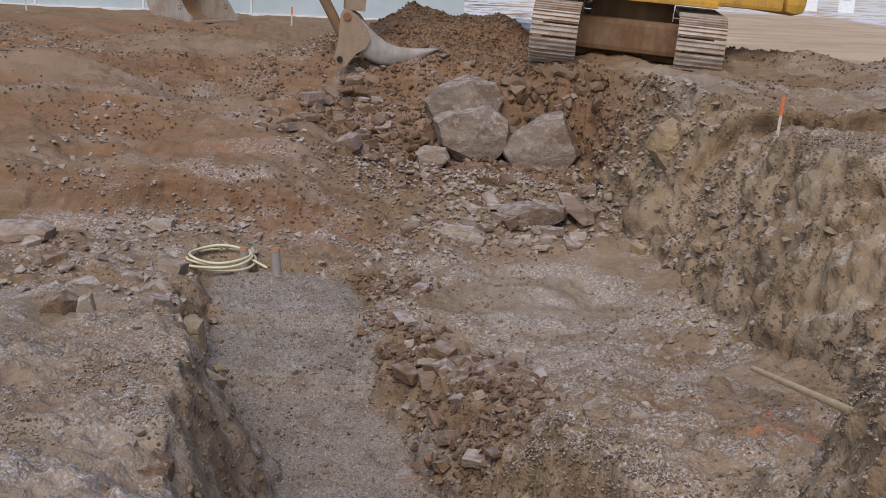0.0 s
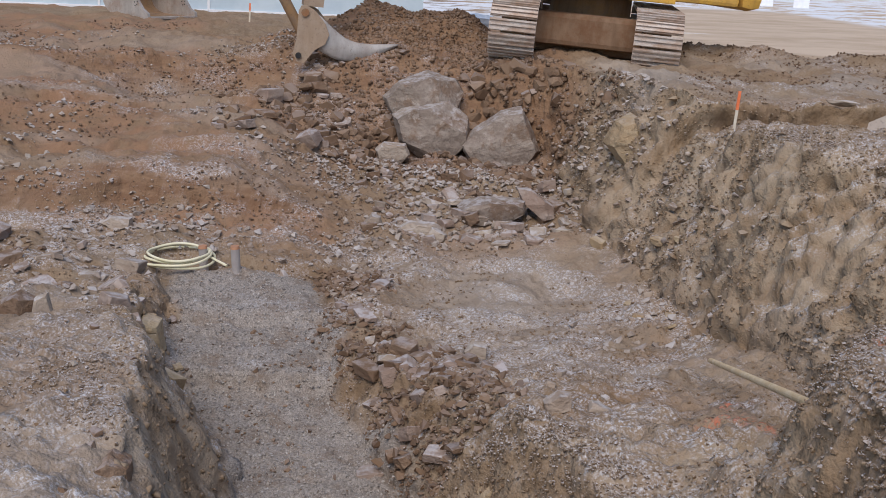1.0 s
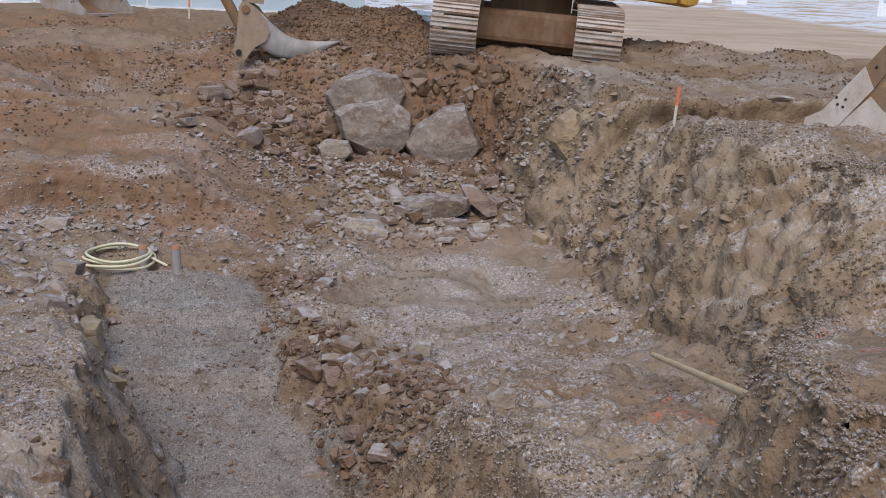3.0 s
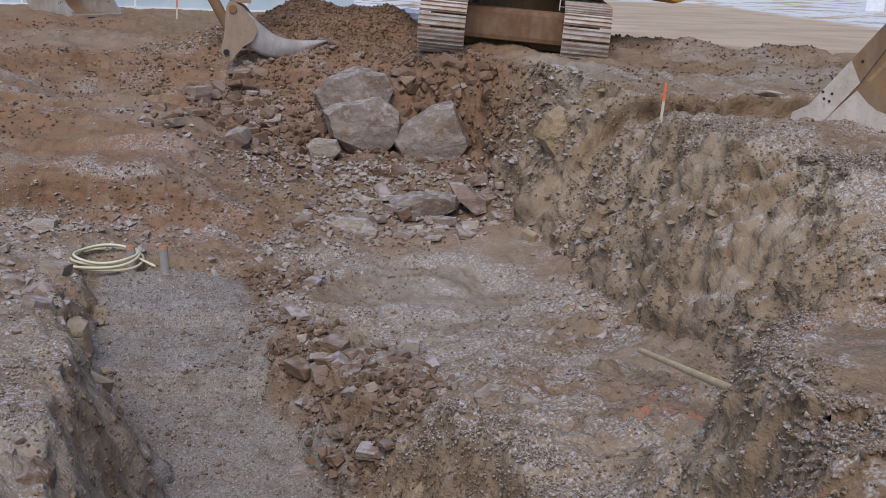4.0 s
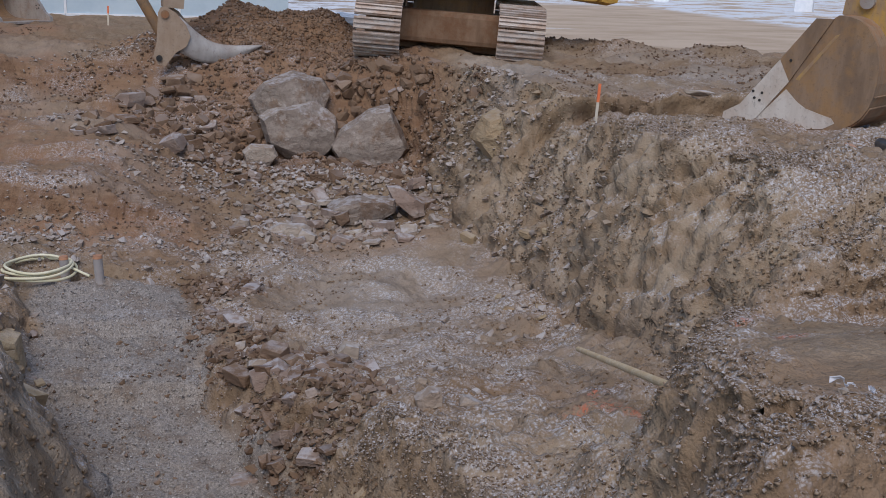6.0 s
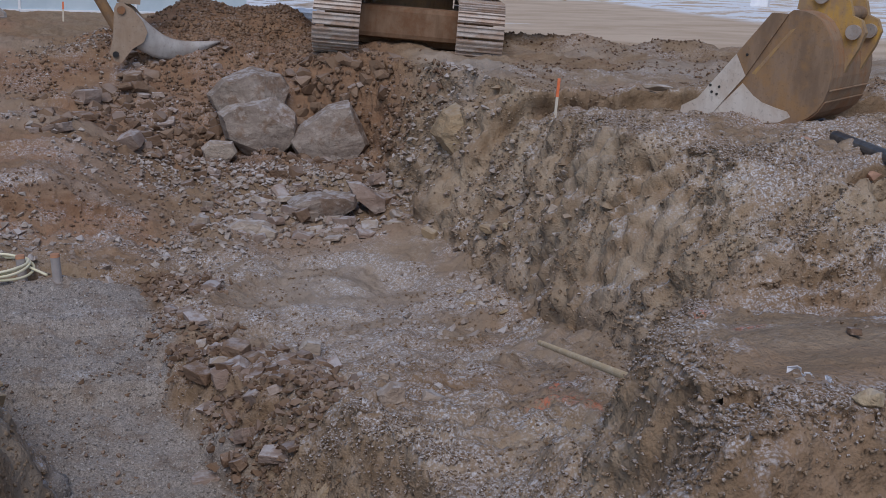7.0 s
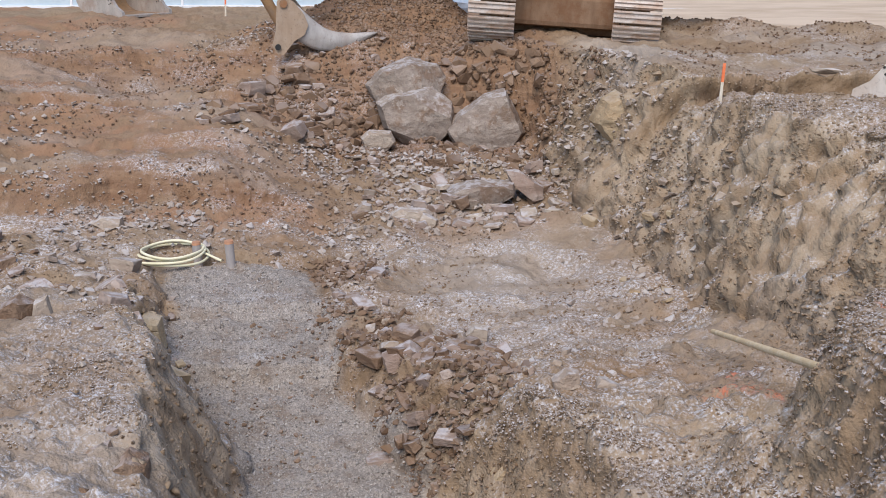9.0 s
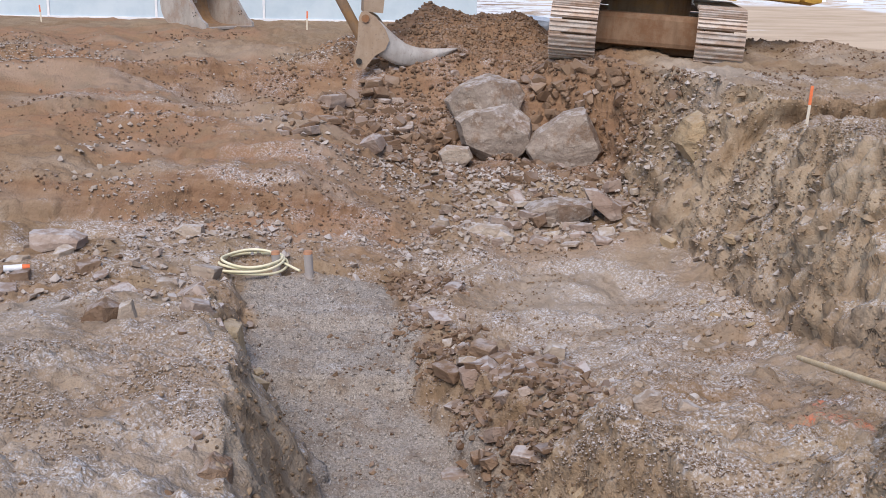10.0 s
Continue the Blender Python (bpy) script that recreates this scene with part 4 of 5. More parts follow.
RIM = rime_material()
bits("frosty_clods", BITS_CLOD, 20000, keep_where(-3.4, 3.2, 3.2, 9, lambda x, y: sst(-0.3, 0.6, grain(x, y, 0.8, 42)) * (1 - gravel_zone(x, y)) * (1 - 0.8 * sst(0.1, 0.3, x - ledge_edge(y)))), (0.008, 0.042), 3, 0.8, "small frost-covered soil clods", n=10, sink=-0.12)
bits("rimed_clods", RIM, 40000, keep_where(0.3, 6.0, 3.1, 11, lambda x, y: np.maximum(np.exp(-((x - ledge_edge(y) + 0.05) / 0.12) ** 2) * (y < 6.3) * (y > 3.3), np.maximum(np.exp(-((y - 3.45) / 0.12) ** 2) * (x > 1.55), np.maximum(np.exp(-((x - np.interp(y, [3.5, 4.5, 5.6, 6.1], [1.45, 1.14, 0.82, 0.47]) - 0.08) / 0.14) ** 2) * (y < 6.2), 0.8 * np.exp(-((x - crest(y) - 0.2) / 0.3) ** 2) * (y > 6.6) * sst(-0.3, 0.3, grain(x, y, 0.7, 64)))))), (0.008, 0.036), 14, 0.85, "rime-covered clods along the broken edges", n=9, sink=-0.05)
bits("rimed_crumbs", RIM, 22000, keep_where(-3.4, -1.3, 4.2, 8.2, lambda x, y: sst(0.1, 0.3, foot_left(y) - x - 0.3) * sst(-0.1, 0.5, grain(x, y, 0.55, 63))), (0.008, 0.036), 18, 0.8, "rime-covered crumbs on the ledge", n=9, sink=-0.12)
bits("bank_clods", BITS_OCHRE, 18000, keep_where(2.6, 6.8, 5.8, 13, lambda x, y: sst(-0.6, 0.5, grain(x, y, 0.7, 43)) * sst(-0.2, 0.2, x - crest(y) + 3 * (y < 6.6))), (0.008, 0.045), 4, 0.8, "crumbly frosted soil clods on top of the bank", n=11, sink=-0.15, smooth=True)
bits("rimed_crust", RIM, 8000, keep_where(2.9, 6.4, 6.4, 13.2, lambda x, y: sst(0.0, 0.3, x - crest(y)) * sst(0.2, 0.6, grain(x * 0.6, y, 0.5, 72))), (0.008, 0.04), 21, 0.7, "rime-covered crust of clods on the bank", n=10, sink=-0.12)
bits("bank_crumbs", BITS_OCHRE, 14000, keep_where(2.2, 3.9, 6.2, 15, lambda x, y: sst(-1.05, -0.8, x - crest(y)) * sst(0.2, -0.05, x - crest(y)) * sst(-0.8, 0.2, grain(x, y, 0.5, 46))), (0.01, 0.045), 7, 0.7, "ochre crumbs of soil and stone in the bank face", sink=-0.3, n=14, smooth=True)
bits("bank_stones", BITS_OCHRE, 60, keep_where(2.2, 3.9, 6.4, 15, lambda x, y: sst(-1.05, -0.8, x - crest(y)) * sst(0.1, -0.1, x - crest(y))), (0.07, 0.2), 15, 0.55, "pale ochre stones stuck in the bank face", sink=-0.28, n=10)
bits("face_crumbs", BITS_OCHRE, 16000, keep_where(0.1, 5.0, 2.6, 7.4, lambda x, y: sst(0.3, 0.9, np.hypot(relief(x + 0.05, y) - relief(x - 0.05, y), relief(x, y + 0.05) - relief(x, y - 0.05)) * 10)), (0.006, 0.032), 8, 0.8, "crumbs of soil in the cut face", sink=-0.3, n=12, smooth=True)
bits("side_crumbs", BITS_OCHRE, 8000, keep_where(-2.9, -0.9, 4.2, 9.6, lambda x, y: sst(0.0, 0.1, foot_left(y) - x) * sst(0.8, 0.5, foot_left(y) - x)), (0.012, 0.075), 9, 0.75, "crumbs of soil and stone in the trench side", sink=-0.25, n=12, smooth=True)
bits("edge_rubble", BITS_BROWN, 2600, keep_where(-1.0, 0.9, 6.4, 11, lambda x, y: sst(-0.1, 0.1, x - foot_right(y)) * sst(0.9, 0.4, x - foot_right(y)) * sst(-0.4, 0.3, grain(x, y, 0.5, 47))), (0.025, 0.14), 10, 0.55, "broken stone along the trench edge")
bits("rubble_clods", BITS_BROWN, 6500, keep_where(-3.0, 3.0, 14.2, 18.4, lambda x, y: sst(-0.5, 0.3, grain(x, y, 0.9, 44)) * sst(-3.2, -1.6, x) * (1 - 0.85 * sst(2.4, 2.7, x) * sst(14.6, 15, y))), (0.02, 0.13), 5, 0.8, "reddish brown soil clods and rubble", n=13, smooth=True, sink=-0.1)
bits("rubble_blocks", BITS_BROWN, 520, keep_where(-2.7, 2.9, 14.3, 16.9, lambda x, y: sst(-0.3, 0.3, grain(x, y, 0.8, 48)) * sst(-2.8, -1.6, x) * (1 - sst(2.35, 2.6, x) * sst(14.6, 14.9, y))), (0.1, 0.4), 11, 0.75, "large broken blocks of reddish brown rubble", n=15, sink=-0.08)
bits("heap_crumbs", BITS_BROWN, 4000, keep_where(-2, 2.4, 17.8, 20.8, lambda x, y: np.exp(-((x - 0.2) / 1.3) ** 2 - ((y - 19.2) / 1.2) ** 2)), (0.02, 0.11), 13, 0.85, "crumbly brown soil of the spoil heap", n=13, smooth=True, sink=-0.1)
bits("terrace_chips", BITS_GREY, 9000, keep_where(-9, -0.4, 11.6, 20, lambda x, y: (0.12 + np.exp(-((terrace_line(x, y) - 15.4) / 0.3) ** 2) + np.exp(-((terrace_line(x, y) - 12.2) / 0.4) ** 2) + np.exp(-((terrace_line(x, y) - 13.9) / 0.25) ** 2) + np.exp(-((terrace_line(x, y) - 18.4) / 0.5) ** 2)) * sst(-0.4, 0.5, grain(x * 0.5, y, 0.7, 61))), (0.012, 0.085), 16, 0.5, "stone chips along the edges of dug terraces")
bits("gravel_mud", BITS_BROWN, 260, keep_where(-2.3, 0.3, 6.3, 10.4, lambda x, y: gravel_zone(x, y) * sst(0.0, 0.6, grain(x, y, 0.5, 62))), (0.02, 0.08), 17, 0.6, "crumbs of brown soil fallen on the gravel")
bits("far_clods", BITS_BROWN, 14000, keep_where(-8, 9, 12.2, 22, lambda x, y: sst(-0.2, 0.6, grain(x, y, 1.3, 45)) * (1 - road_zone(x, y))), (0.015, 0.075), 6, 0.7, "brown clods on trodden ground")
bits("floor_crumbs", BITS_CLOD, 9000, keep_where(-4.5, 3.0, 8, 13, lambda x, y: (1 - gravel_zone(x, y)) * sst(-0.7, 0.5, grain(x, y, 0.6, 49))), (0.01, 0.05), 12, 0.8, "fine crumbs of soil on the pit floor")

# ---- excavator ----
EX = thing("excavator", pose(2.66, 16.3, -0.03, 0, 3.4, -11), "yellow tracked excavator with muddy steel tracks on the dirt", "excavator")


def track_line(n):
    """Points and directions round a track, seen from its side."""
    r, half, out = 0.43, 1.72, []
    per = 4 * half + 2 * math.pi * r
    for k in range(n):
        d = per * k / n
        if d < 2 * half:
            p, a = (2 * half - d + r, 0.0), math.pi
        elif d < 2 * half + math.pi * r:
            q = (d - 2 * half) / r
            p, a = (r - r * math.sin(q), r - r * math.cos(q)), math.pi - q
        elif d < 4 * half + math.pi * r:
            p, a = (r + d - 2 * half - math.pi * r, 2 * r), 0.0
        else:
            q = (d - 4 * half - math.pi * r) / r
            p, a = (2 * half + r + r * math.sin(q), r + r * math.cos(q)), -q
        out.append((p, a))
    return out


def shoe_mesh():
    bm = bmesh.new()
    block(bm, -0.35, 0.35, -0.09, 0.09, -0.012, 0.012)
    for y in (-0.07, 0.0, 0.07):
        block(bm, -0.345, 0.345, y - 0.011, y + 0.011, 0.0, 0.042)
    me = bpy.data.meshes.new("track_shoe")
    bm.to_mesh(me)
    bm.free()
    me.materials.append(STEEL_TRACK)
    return me


SHOE = shoe_mesh()
for x in (-1.07, 1.07):
    tr = new("track")
    tr.parent, tr.matrix_basis = EX, Matrix.Translation((x, 0, 0))
    tagged(tr, "crawler track with worn steel shoes")
    for (y, z), a in track_line(46):
        sh = new("track_shoe", SHOE)
        sh.parent = tr
        sh.matrix_basis = Matrix.Translation((0, y, z)) @ Matrix.Rotation(a, 4, "X")
    bm = bmesh.new()
    block(bm, -0.2, 0.2, 0.35, 3.95, 0.2, 0.62, 0.03)
    part("track_frame", bm, MUDDY, tr)
    for y in (0.43, 3.87):
        part("idler", rod(bmesh.new(), (-0.18, y, 0.43), (0.18, y, 0.43), 0.36, seg=24), STEEL_RUST, tr, smooth=False)
bm = bmesh.new()
block(bm, -0.74, 0.74, 0.95, 3.2, 0.34, 0.66, 0.06)
block(bm, -0.86, 0.86, 0.7, 1.05, 0.22, 0.72, 0.08)
block(bm, -0.8, 0.8, 1.0, 3.0, 0.1, 0.36, 0.05)
part("car_body", bm, MUDDY, EX, "mud-caked car body between the tracks")
part("slewing_ring", rod(bmesh.new(), (0, 2.0, 0.62), (0, 2.0, 1.04), 0.66, seg=40), STEEL_DUSTY, EX, smooth=False)
HOUSE = Matrix.Translation((0, 2.0, 0)) @ Matrix.Rotation(radians(21.7), 4, "Z")
bm = block(bmesh.new(), -1.75, 2.0, -1.22, 1.22, 1.04, 1.95, 0.06, HOUSE)
part("house", bm, YELLOW, EX, "yellow machine house")
bm = block(bmesh.new(), 2.02, 2.42, -1.24, 1.24, 1.0, 2.05, 0.18, HOUSE)
part("counterweight", bm, YELLOW, EX, "rounded yellow counterweight")
bm = block(bmesh.new(), -1.3, 0.9, -1.26, -1.15, 1.0, 1.1, 0.015, HOUSE)
part("sill", bm, YELLOW, EX)
bm = block(bmesh.new(), -1.7, -0.2, 0.3, 1.2, 1.92, 2.9, 0.08, HOUSE)
part("cab", bm, YELLOW, EX)


def beam(bm, pts, wide):
    """A bent box beam through points (u, height, depth), wide across."""
    rings = []
    for k, (u, z, d) in enumerate(pts):
        a, b = pts[max(k - 1, 0)], pts[min(k + 1, len(pts) - 1)]
        t = Vector((b[0] - a[0], 0, b[1] - a[1])).normalized()
        q = Vector((-t.z, 0, t.x))
        c = Vector((u, 0, z))
        rings.append([bm.verts.new(c + q * (d / 2 * i) + Vector((0, wide / 2 * j, 0))) for i, j in ((1, 1), (1, -1), (-1, -1), (-1, 1))])
    for a, b in zip(rings, rings[1:]):
        for k in range(4):
            bm.faces.new((a[k], a[(k + 1) % 4], b[(k + 1) % 4], b[k]))
    bm.faces.new(rings[0])
    bm.faces.new(rings[-1][::-1])
    bmesh.ops.transform(bm, matrix=HOUSE, verts=bm.verts)
    return bm


part("boom", beam(bmesh.new(), [(-1.2, 1.35, 0.5), (-2.1, 2.7, 0.62), (-3.2, 3.5, 0.5), (-4.55, 3.75, 0.34)], 0.42), YELLOW, EX, "yellow boom")
part("stick", beam(bmesh.new(), [(-4.45, 4.15, 0.28), (-4.46, 3.4, 0.46), (-4.5, 1.6, 0.38), (-4.52, 0.42, 0.3)], 0.32), CHEEK, EX, "dusty brown stick")
bm = rod(bmesh.new(), HOUSE @ Vector((-4.9, -0.05, 1.3)), HOUSE @ Vector((-5.08, -0.05, 0.68)), 0.085)
part("bucket_link", rod(bm, HOUSE @ Vector((-5.08, -0.05, 0.68)), HOUSE @ Vector((-4.66, -0.05, 0.0)), 0.08), STEEL_DUSTY, EX)
part("bucket_cylinder", rod(bmesh.new(), HOUSE @ Vector((-4.95, -0.05, 3.0)), HOUSE @ Vector((-4.9, -0.05, 1.25)), 0.07), STEEL_DUSTY, EX, smooth=False)
inv = EX.matrix_basis.inverted()
# the bucket on the stick: cheek plates and a long curved shell, curled in
bk = new("bucket")
bk.parent, bk.matrix_basis = EX, inv @ pose(-1.44, 16.95, 0.56)
tagged(bk, "worn grey-brown bucket curled under the stick")
cheek = [(-0.1, 0.02), (-0.06, 0.1), (0.03, 0.1), (0.16, 0.02), (0.3, -0.16), (0.36, -0.32), (0.3, -0.46), (0.14, -0.56), (0.04, -0.68), (-0.02, -0.76), (-0.12, -0.74), (-0.19, -0.62), (-0.13, -0.4)]
for y in (-0.02, 0.5):
    part("cheek_plate", plate(bmesh.new(), cheek, 0, 0.045, Matrix.Translation((0, y + 0.045, 0)) @ Matrix.Rotation(radians(-90), 4, "Z") @ Matrix.Diagonal((1, 1, 1, 1))), CHEEK, bk, "dusty brown cheek plate")
    part("pin", rod(bmesh.new(), (0, y - 0.03, 0.0), (0, y + 0.08, 0.0), 0.06), STEEL_RUST, bk)
    part("pin", rod(bmesh.new(), (-0.1, y - 0.03, -0.64), (-0.1, y + 0.08, -0.64), 0.045), BLACK, bk)
bm = bmesh.new()
rings = []
for k in range(13):
    t = k / 12
    x_ = 0.2 + 1.2 * t
    zt_ = float(np.interp(x_, [0.2, 0.4, 0.58, 0.76, 1.0, 1.4], [-0.03, -0.22, -0.37, -0.44, -0.46, -0.45]))
    zb_ = float(np.interp(x_, [0.2, 0.45, 0.7, 1.0, 1.25, 1.4], [-0.56, -0.7, -0.73, -0.68, -0.55, -0.475]))
    ring = []
    for j in range(9):
        u = j / 8
        ring.append((x_, 0.05 + 0.35 * t - 0.07 * math.sin(u * math.pi) * (1 - 0.7 * t), zt_ + (zb_ - zt_) * u))
    for j in range(8, -1, -1):
        x2, y2, z2 = ring[j]
        ring.append((x2, y2 + 0.04, z2))
    rings.append([bm.verts.new(p) for p in ring])
for a_, b_ in zip(rings, rings[1:]):
    n_ = len(a_)
    for j in range(n_):
        bm.faces.new((a_[j], a_[(j + 1) % n_], b_[(j + 1) % n_], b_[j]))
bm.faces.new(rings[0])
bm.faces.new(rings[-1][::-1])
part("shell", bm, STEEL_SCOURED, bk, "smooth scoured grey shell", True)

# ---- loose buckets ----
bucket("excavator_bucket", Matrix.Translation((6.08, 10.25, -0.2)) @ Matrix(((0.76, -0.65, 0, 0), (0.65, 0.76, 0, 0), (0, 0, 1, 0), (0, 0, 0, 1))), None,
       "large rusty digging bucket with flaking yellow paint on the ground", 1.2, 1.02, (STEEL_DUSTY, STEEL_RUSTY, STEEL_BARE, PAINT_OLD))
bucket("excavator_bucket", Matrix.Translation((-6.02, 23.4, 0.02)) @ Matrix(((0.6, 0.8, 0, 0), (0.8, -0.6, 0, 0), (0, 0, 1, 0), (0, 0, 0, 1))), None,
       "worn grey steel digging bucket lying by the fence", 1.25, 0.86, (STEEL_WORN, STEEL_DUSTY, STEEL_WORN, STEEL_WORN))

# ---- fence ----
for k in range(8):
    x = -19.5 + 2.52 * k
    pn = thing("fence_panel", pose(x, 26.6 + 0.02 * k, -0.04, 0, 0, 0), "white hoarding panel standing on the ground", "fence panel", "site hoarding")
    part("panel", block(bmesh.new(), 0.03, 2.49, -0.02, 0.02, 0.08, 2.1, 0.006), FENCE, pn)
    part("foot_rail", block(bmesh.new(), 0.0, 2.52, -0.05, 0.05, 0.0, 0.08, 0.01), WHITE, pn, "snow-dusted bottom rail")
    part("post", block(bmesh.new(), -0.03, 0.03, -0.04, 0.04, 0.0, 2.15, 0.006), WHITE, pn)

# ---- small things ----


def stake(x, y, high, lean, label, z=None):
    ob = thing("survey_stake", pose(x, y, (hz(x, y) if z is None else z) - 0.06, 0, lean, 15), label, "survey stake", "survey stakes")
    part("lath", block(bmesh.new(), -0.015, 0.015, -0.006, 0.006, 0, high * 0.62 + 0.06, 0.002), LATH, ob)
    part("painted_top", block(bmesh.new(), -0.0155, 0.0155, -0.0065, 0.0065, high * 0.62 + 0.06, high + 0.06, 0.002), ORANGE, ob, "orange painted top")
    return ob


stake(3.44, 11.23, 0.52, 3.5, "wooden survey stake with an orange top")
stake(-8.8, 24.3, 0.4, -3, "short orange-topped survey stake near the fence")
stake(-2.82, 21.5, 0.36, 2, "short orange-topped survey stake on trodden soil")

pole = thing("wooden_pole", Matrix.Identity(4), "long pale round wooden pole leaning on the bank", "pole")
part("shaft", rod(bmesh.new(), (2.144, 7.08, -1.24), (1.86, 4.4, -0.5), 0.019, 0.023, 14), WOOD, pole, smooth=False)


def coil(x, y, z):
    ob = thing("hose_coil", pose(x, y, z), "coil of cream plastic pipe lying on gravel", "pipe coil")
    r = random.Random(3)
    for k in range(4):
        cu = bpy.data.curves.new("turn", "CURVE")
        cu.dimensions, cu.bevel_depth, cu.bevel_resolution = "3D", 0.014, 3
        sp = cu.splines.new("NURBS")
        n = 22
        sp.points.add(n - 1)
        ox, oy, rad, tx, ty = r.gauss(0, 0.025), r.gauss(0, 0.025), 0.37 - 0.02 * k, r.gauss(0, 0.04), r.gauss(0.03, 0.03)
        for j in range(n):
            a = 2 * math.pi * j / n
            px_, py_ = ox + rad * math.cos(a), oy + rad * math.sin(a)
            sp.points[j].co = (px_, py_, 0.02 + 0.024 * k + tx * px_ + ty * py_ + 0.01 * math.sin(3 * a + k), 1)
        sp.use_cyclic_u = True
        sp.order_u = 4
        cu.materials.append(HOSE)
        tmp = bpy.data.objects.new("turn", cu)
        scene.collection.objects.link(tmp)
        me = bpy.data.meshes.new_from_object(tmp.evaluated_get(bpy.context.evaluated_depsgraph_get()))
        bpy.data.objects.remove(tmp)
        t = new("turn", me)
        t.parent = ob
    part("pipe_end", rod(bmesh.new(), (0.33, -0.02, 0.05), (0.52, -0.16, 0.0), 0.0125, seg=10), HOSE, ob)
    return ob


coil(-2.28, 10.85, -1.66)


def stub(x, y, z, high, r):
    ob = thing("pipe_stub", pose(x, y, z, 0, -3, 0), "upright grey pipe stub with a muddy orange cap", "pipe", "pipe stubs")
    part("tube", rod(bmesh.new(), (0, 0, -0.1), (0, 0, high), r, seg=20), PVC, ob, smooth=False)
    part("cap", rod(bmesh.new(), (0, 0, high), (0, 0, high + 0.03), r * 1.06, r * 0.95, 20), CAP, ob, "orange-brown cap")
    return ob


stub(-1.655, 10.62, -1.72, 0.26, 0.045)
stub(-2.02, 10.9, -1.8, 0.26, 0.045)

pp = thing("black_pipe", Matrix.Identity(4), "dark steel pipe lying on frosty soil", "pipe")
part("tube", rod(bmesh.new(), (5.3, 8.75, hz(5.3, 8.75) + 0.07), (4.95, 7.3, hz(4.95, 7.3) + 0.07), 0.055, seg=18), PIPE, pp, smooth=False)

for x, y, z, turn in ((17.4, 47.8, 0, -20), (16.0, 48.4, 0, -10), (20.3, 40.2, 0, -35)):
    sg = thing("sandwich_board", pose(x, y, z, 0, 0, turn), "white folding site sign on snowy ground", "sign", "site signs")
    for s_ in (-1, 1):
        part("board", block(bmesh.new(), -0.32, 0.32, -0.015, 0.015, 0.0, 1.1, 0.004, Matrix.Translation((0, 0.28 * s_, 0)) @ Matrix.Rotation(radians(13 * s_), 4, "X")), WHITE, sg)
    bm = block(bmesh.new(), -0.16, 0.16, -0.022, -0.016, 0.5, 0.8, 0, Matrix.Translation((0, -0.28, 0)) @ Matrix.Rotation(radians(-13), 4, "X"))
    part("sign_panel", bm, BLUE, sg, "grey-blue printed panel")

tarp = boulder("tarp", BLUE, 91, (1.55, 22.0, 0.22), (0.8, 0.5, 0.4), 10, "crumpled pale blue tarpaulin behind the heap")
tarp["category"] = "tarpaulin"


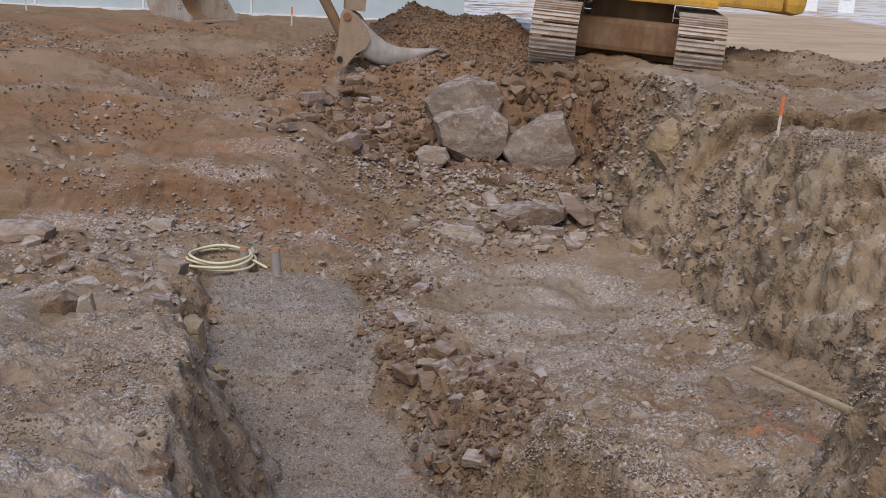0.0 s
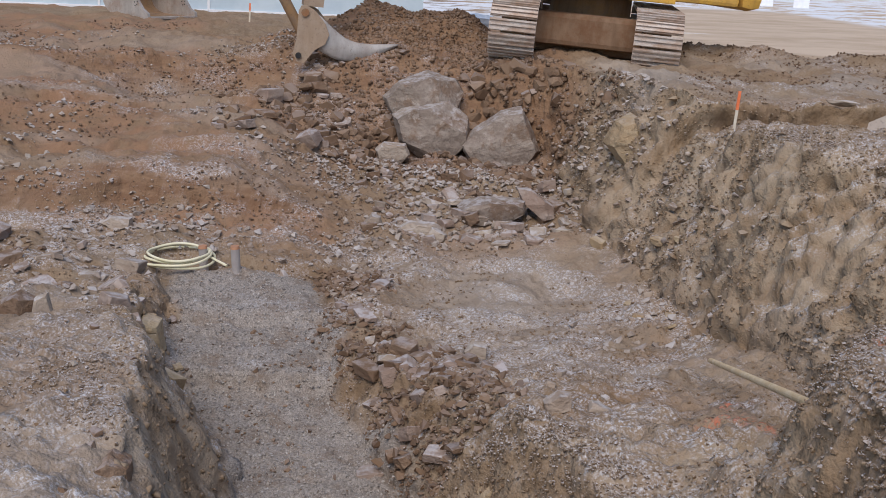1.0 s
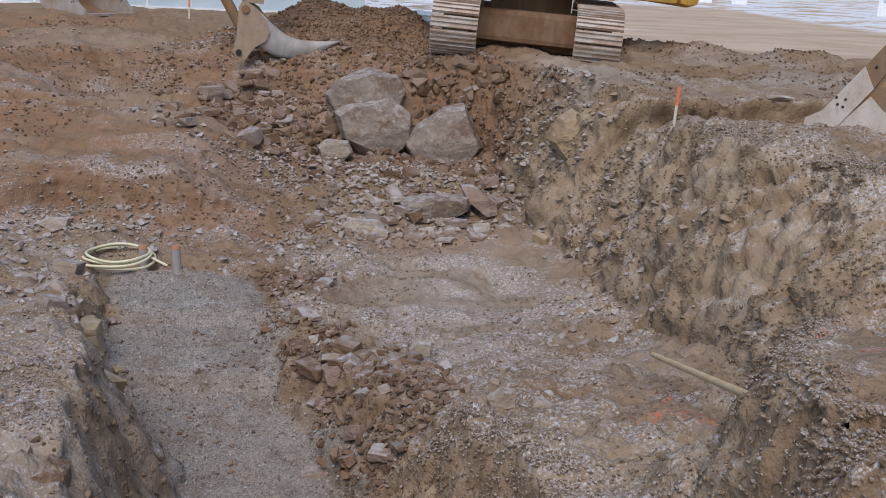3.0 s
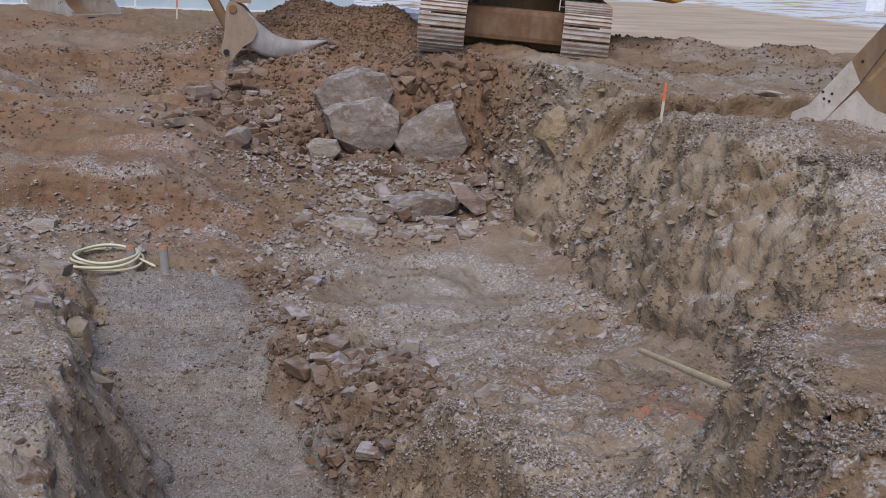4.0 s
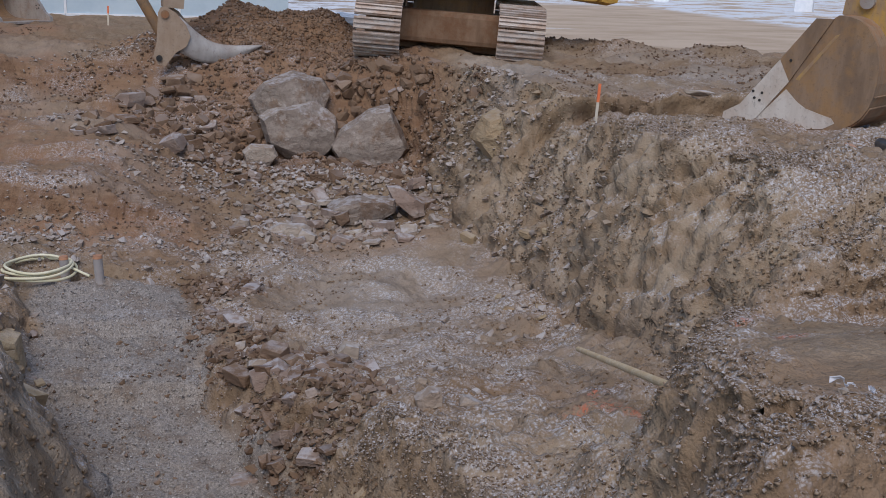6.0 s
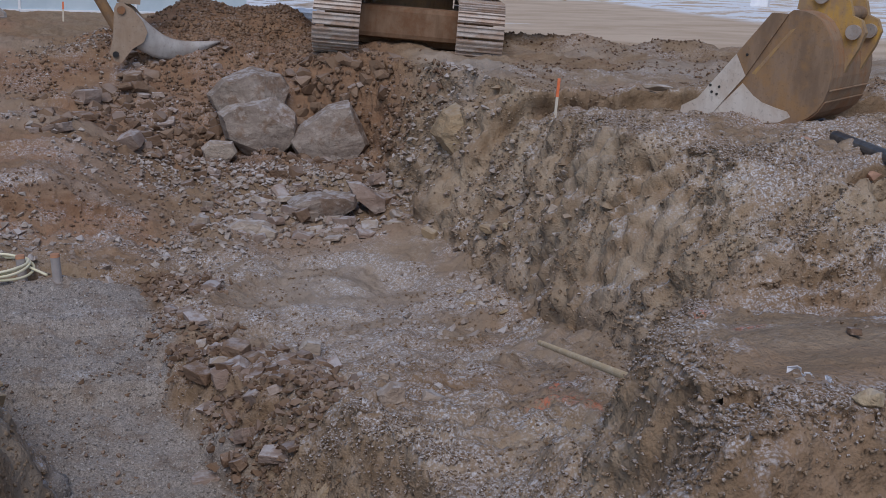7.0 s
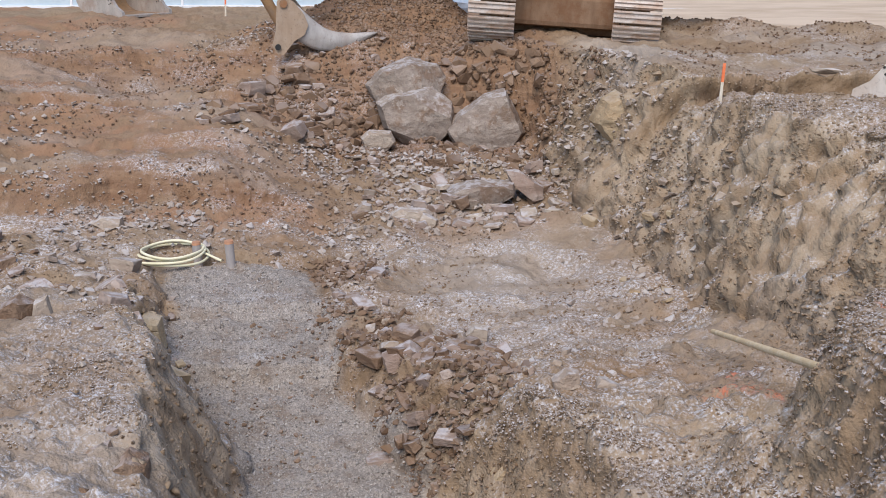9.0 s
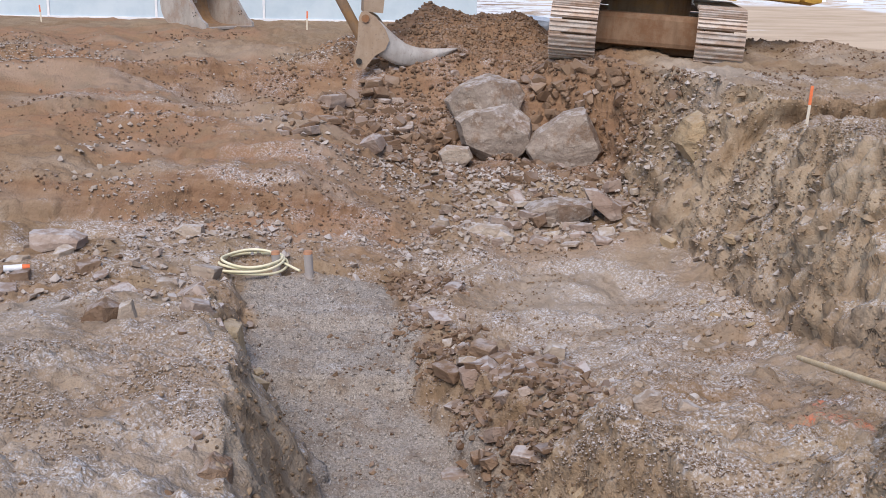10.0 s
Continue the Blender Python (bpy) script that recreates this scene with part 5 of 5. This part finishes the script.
def ribbon(x, y, turn, size, label):
    """A crumpled strip of white film."""
    z = hz(x, y)
    r = random.Random(int(x * 1000))
    bm = bmesh.new()
    last = None
    for k in range(9):
        t = k / 8
        c = Vector(((t - 0.5) * size, 0.12 * size * math.sin(t * 7), 0.02 + 0.3 * size * abs(math.sin(t * 5 + 1))))
        q = Vector((r.uniform(-0.03, 0.03), 0.12 * size + r.uniform(0, 0.1) * size, r.uniform(0, 0.16) * size))
        pair = [bm.verts.new(c), bm.verts.new(c + q), bm.verts.new(c + q + Vector((0, 0, 0.004))), bm.verts.new(c + Vector((0, 0, 0.004)))]
        if last:
            for j in range(4):
                bm.faces.new((last[j], last[(j + 1) % 4], pair[(j + 1) % 4], pair[j]))
        last = pair
    me = bpy.data.meshes.new("plastic_strip")
    bm.to_mesh(me)
    bm.free()
    me.materials.append(PLASTIC)
    ob = new("plastic_strip", me)
    ob.matrix_basis = pose(x, y, z + 0.01, 0, 0, turn)
    return tagged(ob, label, "litter", "white litter")


ribbon(2.19, 3.6, 120, 0.1, "crumpled strip of white plastic on the soil")
ribbon(2.29, 3.54, 80, 0.06, "small scrap of white plastic on the soil")


def rest_rock(mat, seed, x, y, size, label):
    z = hz(x, y)
    me = stone_mesh("rock", mat, seed, 0.7, 18, 0.02)
    ob = new("rock", me)
    ob.matrix_basis = pose(x, y, z + size[2] * 0.25, 0, 0, seed * 37 % 180) @ Matrix.Diagonal((*size, 1))
    return tagged(ob, label, "rock")


rest_rock(ROCK_OCHRE, 301, 2.4, 3.42, (0.16, 0.13, 0.13), "rounded ochre stone in the ledge")
rest_rock(ROCK_PALE, 302, 2.2, 3.62, (0.06, 0.05, 0.05), "small round pebble on the ledge")
rest_rock(ROCK_PALE, 303, 2.05, 3.55, (0.05, 0.05, 0.04), "small round pebble on the ledge")
rest_rock(ROCK_BROWN, 304, 2.86, 4.3, (0.14, 0.1, 0.08), "frosted brown clod on the ledge")
rest_rock(ROCK_PALE, 305, 4.98, 12.25, (0.62, 0.25, 0.14), "long flat tan stone on the shelf")
for k, (x, y) in enumerate(((4.6, 7.12), (4.74, 7.2), (4.75, 8.3))):
    br = new("brick_fragment", stone_mesh("brick_fragment", BRICK, 320 + k, 0.6, 12))
    br.matrix_basis = pose(x, y, hz(x, y) + 0.04, 8, 5, 40 * k) @ Matrix.Diagonal((0.22, 0.16, 0.16, 1))
    tagged(br, "broken orange brick piece on frosty soil", "brick", "brick pieces")

can = thing("spray_can", pose(-4.55, 10.15, hz(-4.55, 10.15) + 0.04, 0, 90, 20), "white marking-paint can with an orange cap lying on the ground", "spray can")
part("body", rod(bmesh.new(), (0, 0, 0), (0, 0, 0.17), 0.033, seg=20), WHITE, can, smooth=False)
part("cap", rod(bmesh.new(), (0, 0, 0.172), (0, 0, 0.24), 0.03, 0.026, 20), ORANGE, can, "bright orange cap")
